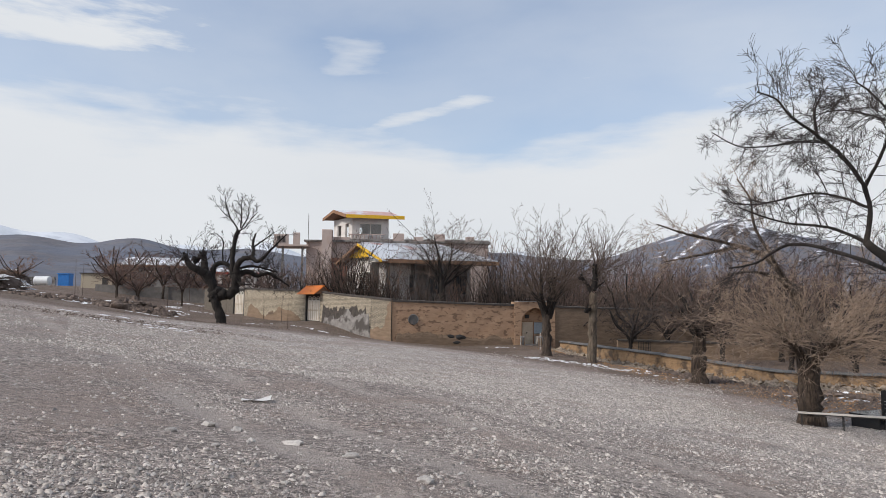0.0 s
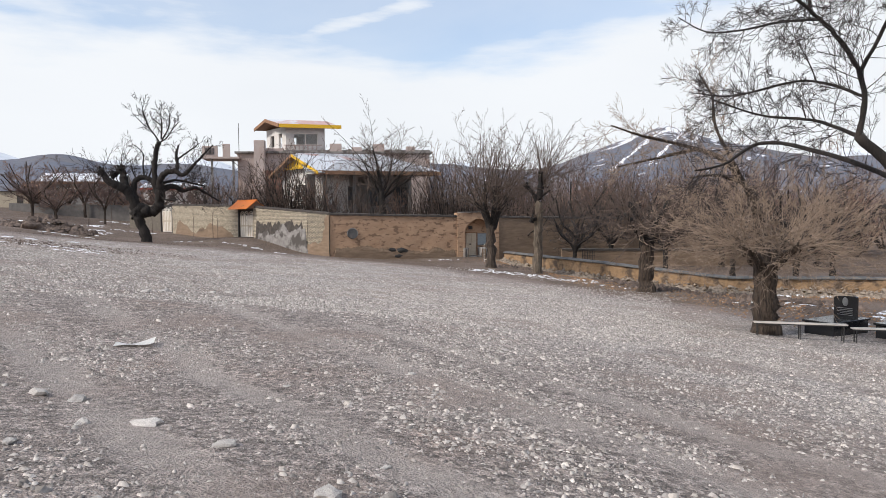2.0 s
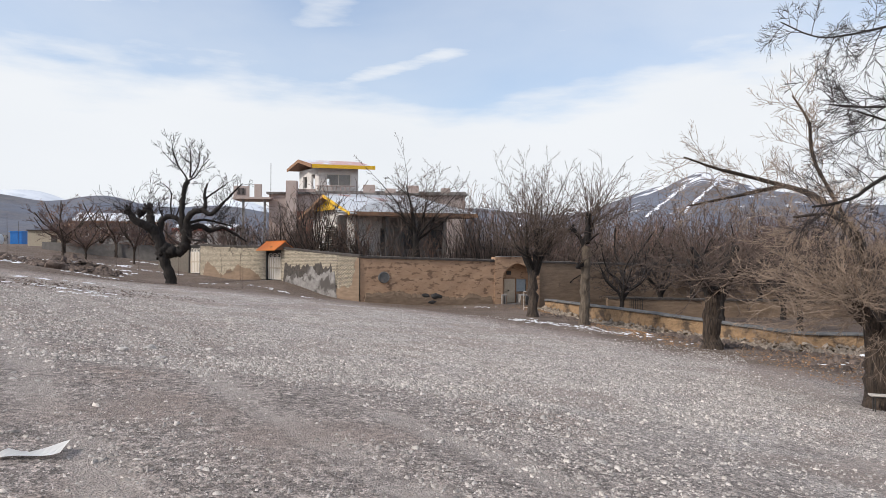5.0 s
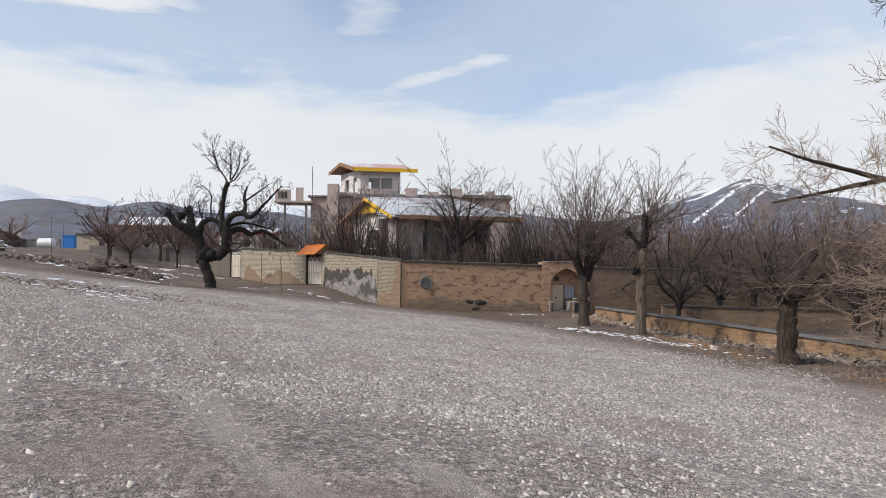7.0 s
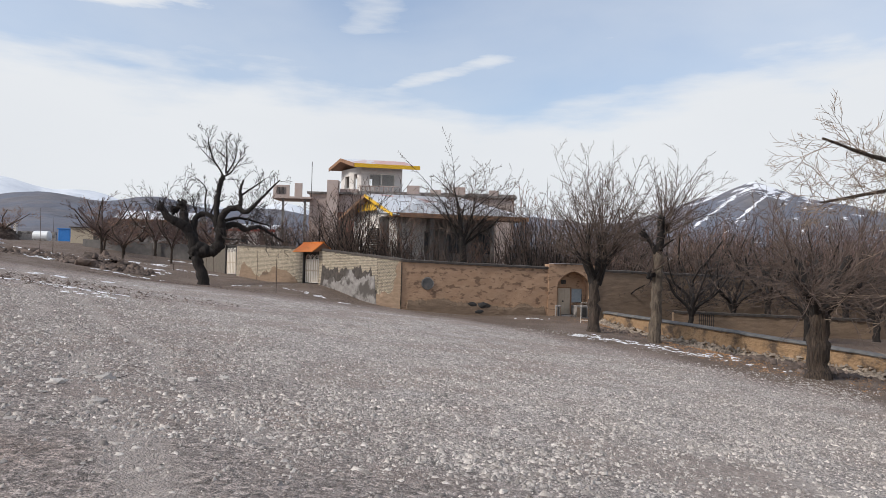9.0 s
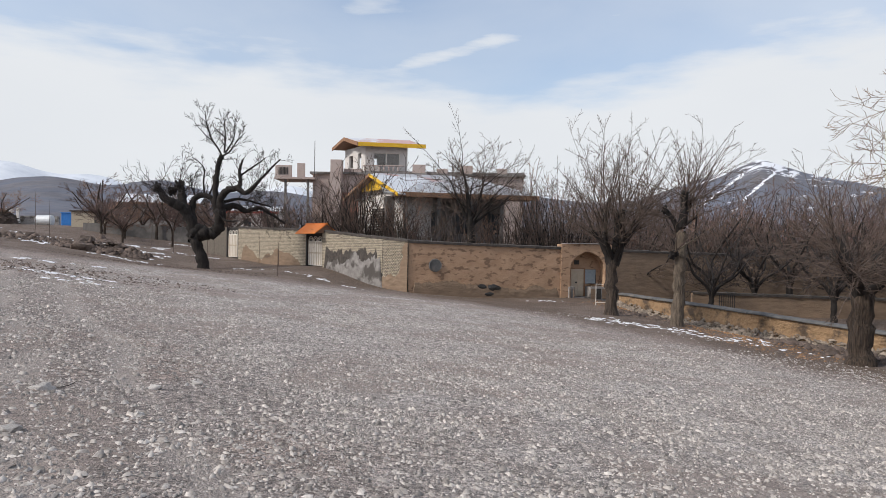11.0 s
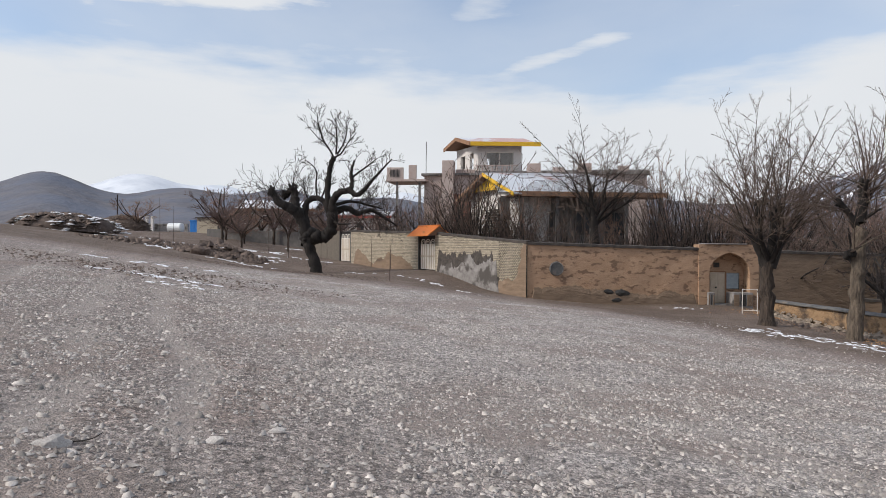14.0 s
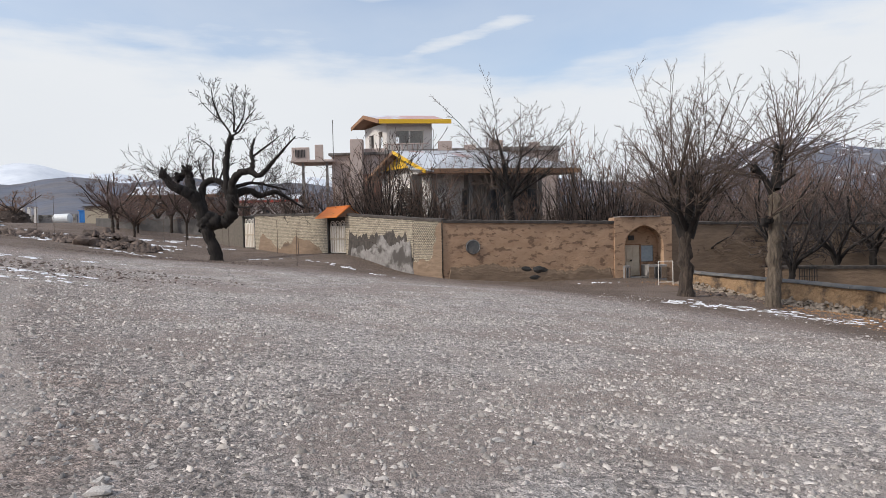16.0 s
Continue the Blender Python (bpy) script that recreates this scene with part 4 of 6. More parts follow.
bm = bmesh.new()
wing(bm, [(0.7, -0.8), (WID - 0.7, -0.8), (WID - 0.7, EV - 0.1), (WID / 2, RD - 0.35), (0.7, EV - 0.1)], 0.8, 12)
part("wall", bm, M_WHITE, house, "white-rendered gable wall")
for s, nm in ((0, "roof"), (1, "roof")):
    bm = bmesh.new()
    a, b = ((-0.25, EV - 0.05), (WID / 2, RD)) if s == 0 else ((WID + 0.25, EV - 0.05), (WID / 2, RD))
    wing(bm, [a, b, (b[0], b[1] + 0.1), (a[0], a[1] + 0.1)], -0.3, 12)
    part(nm, bm, M_SHEET, house)
    bm = bmesh.new()
    wing(bm, [(a[0], a[1] - 0.16), (b[0], b[1] - 0.16), (b[0], b[1] + 0.12), (a[0], a[1] + 0.12)], -0.42, -0.3)
    # left board takes brown for yellow: its shade is put into the colour
    part("bargeboard", bm, M_BROWNF if s else M_YELLOW, house, "yellow bargeboard browned for its shaded side" if s else "yellow bargeboard")
    bm = bmesh.new()
    wing(bm, [(a[0], a[1] - 0.12), (b[0], b[1] - 0.12), (b[0], b[1] - 0.01), (a[0], a[1] - 0.01)], -0.3, 0.9)
    part("soffit", bm, M_SOFFIT, house, "brown timber soffit")

bm = bmesh.new()
wing(bm, [(1.5, EV + 0.62), (WID - 1.5, EV + 0.62), (WID / 2, RD - 0.3)], 0.3, 0.4)
part("gable_panel", bm, M_YELLOW, house, "yellow boarded gable panel")
gw = part("window", boxes((3.2, 6.2, 0.72, 0.79, 2.2, 4.9), m=gm), M_GLASS, house)
part("frame", boxes((3.1, 3.2, 0.7, 0.79, 2.1, 5.0), (6.2, 6.3, 0.7, 0.79, 2.1, 5.0), (3.2, 6.2, 0.7, 0.79, 4.9, 5.0), (3.2, 6.2, 0.7, 0.79, 2.1, 2.2), m=gm), M_GATE, gw)
for k in range(11):
    part("grille_bar", boxes((3.2, 6.2, 0.66, 0.7, 2.3 + k * 0.24, 2.36 + k * 0.24), m=gm), M_GATE, gw)

# long wing with a sheet roof that faces the square
LE, LR = Vector((-3.6, 73.3, 0)), Vector((9.0, 76.0, 0))
ld = (LR - LE).normalized()
lp = Vector((-ld.y, ld.x, 0))
LL = (LR - LE).length
lm = Matrix(((ld.x, lp.x, 0, LE.x), (ld.y, lp.y, 0, LE.y), (0, 0, 1, 0), (0, 0, 0, 1)))
bm = bmesh.new()
rv = [bm.verts.new(v) for v in ((-1.5, 0, 6.1), (LL, 0, 6.25), (LL - 4.5, 9, 8.75), (-1.5, 9, 8.75), (LL, 12, 6.25))]
bm.faces.new((rv[0], rv[1], rv[2], rv[3]))
bm.faces.new((rv[1], rv[4], rv[2]))
bmesh.ops.solidify(bm, geom=bm.faces[:], thickness=0.08)
bmesh.ops.transform(bm, matrix=lm, verts=bm.verts[:])
part("roof", bm, M_SHEET, house, "pale snowy sheet roof, reddish at its end")
for k in range(int(LL / 0.8)):
    x = 0.3 + k * 0.8
    top = 8.75 if x < LL - 4.5 else 6.25 + 2.5 * (LL - x) / 4.5
    ln = 9 * (top - 6.25) / 2.5
    bm = bmesh.new()
    box(bm, x - 0.02, x + 0.02, 0, math.hypot(ln, top - 6.2), 0.02, 0.07)
    bmesh.ops.transform(bm, matrix=lm @ Matrix.Translation((0, 0, 6.14 + 0.15 * x / LL)) @ Matrix.Rotation(math.atan2(2.5, 9), 4, "X"), verts=bm.verts[:])
    part("roof_seam", bm, M_SHEET, house)
part("fascia", boxes((-0.6, LL + 0.1, -0.12, 0.0, 5.8, 6.2), m=lm), M_BROWNF, house, "brown fascia board")
part("soffit", boxes((-0.6, LL, 0.0, 3.0, 5.86, 5.92), m=lm), M_SOFFIT, house)
# porch shade is put into this wall's dark grey
part("wall", boxes((-1.0, LL - 3.0, 2.2, 9.0, -1.5, 5.95), m=lm), M_GREY, house, "grey-rendered wall, darkened for the shade under the eave")
part("plinth", boxes((-1.0, LL - 0.5, 0.2, 2.6, -1.5, 1.5), m=lm), M_CEMENT, house)
for k in range(5):
    x = 0.4 + k * (LL - 0.9) / 4
    part("column", boxes((x, x + 0.3, 0.3, 0.6, 1.5, 5.9), bevel=0.02, m=lm), M_GREY, house)
for x in (2.0, 5.6, 8.2):
    w = part("window", boxes((x, x + 1.6, 2.12, 2.196, 2.6, 4.6), m=lm), M_GLASS, house)
    part("frame", boxes((x - 0.08, x, 2.1, 2.19, 2.5, 4.7), (x + 1.6, x + 1.68, 2.1, 2.19, 2.5, 4.7), (x, x + 1.6, 2.1, 2.19, 4.6, 4.7), (x, x + 1.6, 2.1, 2.19, 2.5, 2.6), (x + 0.77, x + 0.83, 2.1, 2.14, 2.6, 4.6), m=lm), M_GREY, w)

# main block with roof terrace
part("wall", boxes((-15.0, 9.5, 92.0, 106.0, -1.5, 9.6)), M_PINK, house, "pinkish-rendered main block")
part("terrace_floor", boxes((-15.3, 9.8, 91.7, 106.3, 9.6, 9.85)), M_CEMENT, house)
part("pier", boxes((-12.75, -11.45, 90.6, 91.9, -1.0, 11.15), bevel=0.03), M_PINK, house, "tall rendered pier")
part("wall", boxes((-12.6, -8.5, 90.9, 91.95, -1.0, 7.4)), M_REDBRICK, house, "red brick facing")
for x0, x1, h in ((-11.4, -9.2, 10.25), (-3.4, -1.9, 10.85), (-0.6, 0.7, 10.4), (2.1, 3.6, 10.8), (6.4, 7.6, 10.5)):
    part("parapet_block", boxes((x0, x1, 91.75, 92.1, 9.84, h), bevel=0.03), M_PINK, house)
part("parapet", boxes((-11.4, 9.6, 91.8, 92.0, 9.84, 10.05)), M_CEMENT, house)
for k in range(22):
    x = -9.0 + k * 0.55
    if x < -4.6:
        part("baluster", boxes((x, x + 0.16, 91.82, 91.98, 10.05, 10.6), bevel=0.03), M_PINK, house)
part("handrail", boxes((-9.2, -4.4, 91.78, 92.02, 10.6, 10.72), bevel=0.02), M_PINK, house)
# balcony
part("balcony", boxes((-19.2, -14.6, 90.8, 95.0, 8.85, 9.1), bevel=0.02), M_PINK, house, "cantilevered concrete balcony")
for x in (-18.0, -15.4):
    part("post", boxes((x - 0.12, x + 0.12, 91.2, 91.44, -1.0, 8.86)), M_CEMENT, house)
part("balcony_wall", boxes((-19.1, -17.2, 90.85, 91.05, 9.1, 10.45), (-16.6, -15.7, 90.85, 91.05, 9.1, 10.7), bevel=0.03), M_PINK, house)
part("balcony_grille", boxes(*[(-18.7 + k * 0.16, -18.64 + k * 0.16, 90.78, 90.85, 9.4, 10.2) for k in range(7)]), M_IRON, house)
part("mast", boxes((-14.66, -14.6, 91.0, 91.06, 9.1, 13.3)), M_IRON, house, "thin aerial mast")

# tower room
TC = Vector((-8.95, 92.3, 0))
td = Vector((0.985, 0.17, 0)).normalized()
tp = Vector((-td.y, td.x, 0))
tm = Matrix(((td.x, tp.x, 0, TC.x), (td.y, tp.y, 0, TC.y), (0, 0, 1, 0), (0, 0, 0, 1)))
sh = Matrix(((1, -0.42, 0, 0), (0, 1, 0, 0), (0, 0, 1, 0), (0, 0, 0, 1)))
tm = tm @ sh
TW, TD, T0, T1 = 4.95, 5.2, 9.86, 13.1
part("tower_wall", boxes((0, 0.98, 0, 0.25, T0, T1), (4.05, TW, 0, 0.25, T0, T1), (0.98, 4.05, 0, 0.25, T0, 10.75), (0.98, 4.05, 0, 0.25, 12.25, T1), m=tm), M_WHITE, house, "pale-rendered tower room")
part("tower_wall", boxes((0, 0.25, 0.25, 1.0, T0, T1), (0, 0.25, 1.9, 3.1, T0, T1), (0, 0.25, 4.2, TD, T0, T1), (0, 0.25, 1.0, 1.9, 12.3, T1), (0, 0.25, 3.1, 4.2, T0, 10.7), (0, 0.25, 3.1, 4.2, 12.2, T1), m=tm), M_WHITE, house)
part("tower_wall", boxes((TW - 0.25, TW, 0.25, TD, T0, T1), m=tm), M_WHITE, house)
part("tower_wall", boxes((0.25, 1.2, TD - 0.25, TD, T0, T1), (3.9, TW - 0.25, TD - 0.25, TD, T0, T1), (1.2, 3.9, TD - 0.25, TD, T0, 10.8), (1.2, 3.9, TD - 0.25, TD, 12.2, T1), m=tm), M_WHITE, house)
for x0, x1 in ((0.98, 2.5), (2.5, 4.05)):
    w = part("window", boxes((x0 + 0.05, x1 - 0.05, 0.1, 0.12, 10.8, 12.2), m=tm), M_CLEAR, house)
    part("frame", boxes((x0, x0 + 0.06, 0.06, 0.16, 10.75, 12.25), (x1 - 0.06, x1, 0.06, 0.16, 10.75, 12.25), (x0, x1, 0.06, 0.16, 12.19, 12.25), (x0, x1, 0.06, 0.16, 10.75, 10.81), m=tm), M_GATE, w)
bm = bmesh.new()
prism(bm, [(-1.0, 13.0), (2.4, 14.1), (5.6, 13.25), (5.6, 13.37), (2.4, 14.24), (-1.0, 13.14)], -1.35, TW + 1.5, "yz")
bmesh.ops.transform(bm, matrix=tm, verts=bm.verts[:])
part("roof", bm, M_SHEET, house)
part("fascia", boxes((-1.35, TW + 1.55, -1.12, -1.0, 12.82, 13.28), m=tm), M_YELLOW, house, "bright yellow fascia")
bm = bmesh.new()
prism(bm, [(-1.1, 12.82), (2.4, 13.86), (5.6, 13.0), (5.6, 13.38), (2.4, 14.26), (-1.1, 13.28)], -1.47, -1.36, "yz")
bmesh.ops.transform(bm, matrix=tm, verts=bm.verts[:])
# brown here paints the shade on the tower's left-facing board
part("bargeboard", bm, M_BROWNF, house, "bargeboard browned for its shaded side")
bm = bmesh.new()
prism(bm, [(-0.98, 12.84), (2.4, 13.95), (5.55, 13.1), (5.55, 13.2), (2.4, 14.06), (-0.98, 12.95)], -1.34, TW + 1.4, "yz")
bmesh.ops.transform(bm, matrix=tm, verts=bm.verts[:])
part("soffit", bm, M_SOFFIT, house)

M_ROCK_ISL = material("footing_stone", (0.19, 0.15, 0.115), (0.36, 0.30, 0.24), 6, 0.9, 0.5, island=0.35)

# ---------- gate with orange canopy ----------
def wall_local(a, b, x, y=0.0, z=0.0):
    return line_frame(a, b) @ Vector((x, y, z))


def garden_gate(name, a, b, zb, zt, label, canopy):
    m = line_frame(a, b) @ Matrix.Translation((0, 0, zb))
    L = math.hypot(b[0] - a[0], b[1] - a[1])
    H = zt - zb
    g = thing(name, label, "gate", m)
    part("post", boxes((0.0, 0.16, -0.12, 0.42, -0.4, H + 0.1), bevel=0.015), M_IRON, g, "dark rusty steel post")
    part("post", boxes((L - 0.16, L, 0.0, 0.42, -0.4, H + 0.1), bevel=0.015), M_IRON, g)
    part("lintel", boxes((0.16, L - 0.16, 0.02, 0.16, H - 0.02, H + 0.1)), M_IRON, g)
    lw = (L - 0.36) / 2
    for k in range(2):
        x0 = 0.18 + k * lw
        leaf = part("leaf", boxes((x0, x0 + lw - 0.02, 0.05, 0.1, 0.05, H * 0.8)), M_GATE, g, "cream-painted steel gate leaf")
        for j in range(6):
            x = x0 + 0.05 + j * (lw - 0.1) / 6
            part("rib", boxes((x, x + 0.09, 0.02, 0.05, 0.1, H * 0.78), bevel=0.01), M_DOOR if j % 2 else M_GATE, leaf)
        part("rail", boxes((x0 + 0.02, x0 + lw - 0.04, 0.0, 0.02, H * 0.4, H * 0.44)), M_DOOR, leaf)
    for k in range(3):
        cx, r = 0.18 + (L - 0.36) * (k + 0.5) / 3, (L - 0.36) / 6
        arc = [(Vector((cx + r * 0.92 * math.cos(t), 0.07, H * 0.8 + 0.02 + r * 0.9 * math.sin(t))), 0.035) for t in [math.pi * i / 10 for i in range(11)]]
        inner = [(Vector((cx + r * 0.5 * math.cos(t), 0.07, H * 0.8 + 0.02 + r * 0.5 * math.sin(t))), 0.025) for t in [math.pi * i / 8 for i in range(9)]]
        V, F = tubes([arc, inner], 6)
        part("arch", mesh_from("arch", V, F, M_GATE), None, g)
    part("arch_panel", boxes((0.18, L - 0.18, 0.12, 0.14, H * 0.8, H - 0.02)), M_IRON, g)
    if canopy:
        r = part("canopy", bmesh_prism([(-0.95, H + 0.12), (0.15, H + 0.92), (1.0, H + 0.3), (1.0, H + 0.24), (0.15, H + 0.86), (-0.95, H + 0.06)], -0.35, L + 0.35), M_ORANGE, g, "orange sheet-metal canopy roof")
        for k in range(9):
            x = -0.3 + k * (L + 0.6) / 8
            part("seam", bmesh_prism([(-0.94, H + 0.125), (0.15, H + 0.925), (0.15, H + 0.95), (-0.94, H + 0.15)], x - 0.015, x + 0.015), M_ORANGE, r)
        part("ridge_cap", boxes((-0.37, L + 0.37, 0.06, 0.24, H + 0.87, H + 0.97), bevel=0.02), M_ORANGE, r)
        part("gable_board", bmesh_prism([(-0.8, H + 0.1), (0.15, H + 0.82), (0.9, H + 0.24)], L + 0.28, L + 0.31), M_SOFFIT, g)
        part("gable_board", bmesh_prism([(-0.8, H + 0.1), (0.15, H + 0.82), (0.9, H + 0.24)], -0.31, -0.28), M_SOFFIT, g)
    return g


def bmesh_prism(pts, d0, d1):
    bm = bmesh.new()
    prism(bm, pts, d0, d1, "yz")
    return bm


garden_gate("garden_gate", GATE_A, GATE_B, -0.4, 2.2, "cream steel garden gate under an orange canopy", True)
garden_gate("garden_gate", (-22.0, 83.0), (-20.3, 81.0), gz(-21, 82) + 0.05, 2.9, "pale steel garden gate in the brick wall", False)
wall_run("wall_brick_end", (-27.5, 89.6), (-22.1, 83.1), 3.1, 3.0, 0.4, M_MORTAR, "old yellow brick garden wall beyond the pale gate")

# ---------- arched portal ----------
PL = math.hypot(ARCH_B[0] - ARCH_A[0], ARCH_B[1] - ARCH_A[1])
pm = line_frame(ARCH_A, ARCH_B)
portal = thing("arched_portal", "ochre plastered portal with a pointed-arch niche and steel door", "portal", pm)
PB, PT, N0, N1 = -2.6, 1.72, 0.25, 3.0


def arch_h(x):
    f = abs((x - (N0 + N1) / 2) / ((N1 - N0) / 2))
    return -0.1 + 1.28 * math.sqrt(max(0.0, 1 - f ** 1.55))


arc = [(N1 - (N1 - N0) * k / 28, arch_h(N1 - (N1 - N0) * k / 28)) for k in range(29)]
bm = bmesh.new()
prism(bm, [(-0.45, PB), (-0.45, PT), (PL, PT), (PL, PB), (N1, PB)] + arc + [(N0, PB)], -0.12, 0.75)
bmesh.ops.triangulate(bm, faces=[f for f in bm.faces if len(f.verts) > 4])
part("facade", bm, M_MUD, portal, "ochre mud-plastered facade")
part("niche_wall", boxes((N0 - 0.1, N1 + 0.1, 0.76, 0.95, PB, PT - 0.1)), M_MUD, portal)
part("coping", boxes((-0.1, 2.75, -0.22, 0.8, PT, PT + 0.07), bevel=0.02), M_CEMENT, portal, "pale cement coping")
door = part("door", boxes((0.62, 1.68, 0.68, 0.745, -2.15, -0.12), bevel=0.01), M_DOOR, portal, "beige steel door")
part("door_frame", boxes((0.54, 0.62, 0.64, 0.75, -2.2, -0.04), (1.68, 1.76, 0.64, 0.75, -2.2, -0.04), (0.54, 1.76, 0.64, 0.75, -0.12, -0.04)), M_BROWNF, portal)
part("panel", boxes((0.72, 1.1, 0.655, 0.68, -1.95, -1.2), (1.2, 1.58, 0.655, 0.68, -1.95, -1.2), (0.72, 1.1, 0.655, 0.68, -1.05, -0.25), (1.2, 1.58, 0.655, 0.68, -1.05, -0.25), bevel=0.012), M_DOOR, door)
part("door_handle", boxes((0.98, 1.12, 0.62, 0.66, -1.2, -1.08), bevel=0.02), M_IRON, door)
hatch = part("hatch", boxes((1.8, 2.62, 0.68, 0.75, -1.2, -0.2)), M_PAINT_GREYBLUE, portal, "grey-blue painted steel hatch")
part("hatch_frame", boxes((1.76, 1.8, 0.65, 0.75, -1.24, -0.16), (2.62, 2.66, 0.65, 0.75, -1.24, -0.16), (1.76, 2.66, 0.65, 0.75, -0.2, -0.15), (1.76, 2.66, 0.65, 0.75, -1.25, -1.2)), M_CEMENT, hatch)
part("vent", boxes((0.92, 1.32, 0.72, 0.755, 0.2, 0.52)), M_IRON, portal, "small dark vent opening")
for x0, x1 in ((N0 - 0.15, 0.55), (1.78, N1 + 0.12)):
    s = part("seat_block", boxes((x0, x1, -0.32, 0.7, PB, -1.42), bevel=0.03), M_CEMENT, portal, "grey stone seat block")
    for k in range(3):
        w = (x1 - x0) / 3
        part("stone_panel", boxes((x0 + 0.04 + k * w, x0 + w - 0.04 + k * w, -0.345, -0.315, -2.3, -1.55), bevel=0.01), M_IRON if k % 2 else M_MUD_DARK, s)
part("step", boxes((0.4, 2.7, -0.25, 0.7, PB, -2.17), bevel=0.02), M_CEMENT, portal)

# steel rail before the portal
rail = thing("steel_rail", "thin pale steel hoop rail set in the ground", "rail", Matrix.Translation((10.95, 58.4, gz(10.95, 58.4))))
for x in (-0.42, 0.42):
    V, F = tubes([[(Vector((x, 0, -0.3)), 0.025), (Vector((x, 0, 1.45)), 0.025)]], 8)
    part("post", mesh_from("post", V, F, M_GATE), None, rail)
for z in (1.43, 0.2):
    V, F = tubes([[(Vector((-0.42, 0, z)), 0.024), (Vector((0.42, 0, z)), 0.024)]], 8)
    part("bar", mesh_from("bar", V, F, M_GATE), None, rail)


# ---------- dressing of the garden walls ----------
def blob_slab(name, m, x0, x1, zlo, zhi, proud, mat, seed, label="", parent=None, n=26, f=0.9):
    """A thin patch of render with a ragged upper and lower edge, standing proud of a wall."""
    bm = bmesh.new()
    rows = []
    for i in range(n + 1):
        x = x0 + (x1 - x0) * i / n
        e = min(1.0, 14 * min(i / n, 1 - i / n))
        hi = zlo + (zhi(x) - zlo) * e * (0.86 + f * 0.16 * noise.noise(Vector((x * 0.8, seed * 1.7, 0))) + 0.09 * noise.noise(Vector((x * 3.1, seed * 1.7, 2))) + 0.06 * noise.noise(Vector((x * 9.0, seed, 5))))
        rows.append([bm.verts.new((x, -proud * (1 if 0 < k < 5 else 0.1) * (1 + 0.6 * noise.noise(Vector((x * 2, k, seed)))), zlo + (hi - zlo) * k / 5)) for k in range(6)])
    for a, b in zip(rows, rows[1:]):
        for k in range(5):
            bm.faces.new((a[k], b[k], b[k + 1], a[k + 1]))
    ob = new(name, finish(bm, name, mat))
    ob.matrix_world = m
    return tagged(ob, label, "render patch", kind="structure")


bw = line_frame(GATE_B, CORNER)
BL = math.hypot(CORNER[0] - GATE_B[0], CORNER[1] - GATE_B[1])
blob_slab("trim_render_patch_1", bw @ Matrix.Translation((0, -0.065, 0)), 0.02, 8.0, -2.2, lambda x: 1.45, 0.05, M_MUD_CAP, 3, "dark damp-stained render on the brick wall", f=0.9, n=140)
blob_slab("trim_render_patch_2", bw @ Matrix.Translation((0, -0.10, 0)), 0.3, 8.4, -2.5, lambda x: 0.75 + 0.4 * math.sin(x * 0.75 - 2.6), 0.08, M_CEMENT, 8, "grey cement render patch on the brick wall", f=1.0, n=140)
blob_slab("trim_render_patch_3", bw @ Matrix.Translation((0, -0.06, 0)), 6.6, BL - 0.1, -2.6, lambda x: -0.55, 0.07, M_MUD_DARK, 5, "brown mud patch at the foot of the wall")


def mud_spill(name, m, x_edge, x1, z0, z1, proud, mat, seed, label):
    """Mud plaster that laps with a ragged edge over the end of a brick wall."""
    bm = bmesh.new()
    rows = []
    n = 46
    for i in range(n + 1):
        z = z0 + (z1 - z0) * i / n
        e = x_edge(z) + 0.5 * noise.noise(Vector((z * 1.3, seed, 0))) + 0.22 * noise.noise(Vector((z * 5.0, seed, 3)))
        rows.append([bm.verts.new((e + (x1 - e) * k / 6, -proud * (0.1 if k == 0 else 1) * (1 + 0.5 * noise.noise(Vector((z * 2, k, seed)))), z)) for k in range(7)])
    for a, b in zip(rows, rows[1:]):
        for k in range(6):
            bm.faces.new((a[k], a[k + 1], b[k + 1], b[k]))
    ob = new(name, finish(bm, name, mat))
    ob.matrix_world = m
    return tagged(ob, label, "render patch", kind="structure")


# darker mud than the adjoining wall's, to offset the sun on this face
mud_spill("trim_mud_spill", bw @ Matrix.Translation((0, -0.085, 0)), lambda z: BL - 0.85 + 0.36 * z, BL + 0.04, -2.6, 1.62, 0.05, M_MUD_DARK, 4, "ochre mud plaster, darkened against the sun, lapping over the brick wall's end")
fw = line_frame((-20.2, 80.9), GATE_A)
blob_slab("trim_render_patch_4", fw @ Matrix.Translation((0, -0.06, 0)), 0.3, 13.3, -1.0, lambda x: 0.75 + 0.5 * math.sin(x * 0.9), 0.06, M_MUD_DARK, 12, "crumbling mud patch on the old brick wall", n=150, f=1.6)


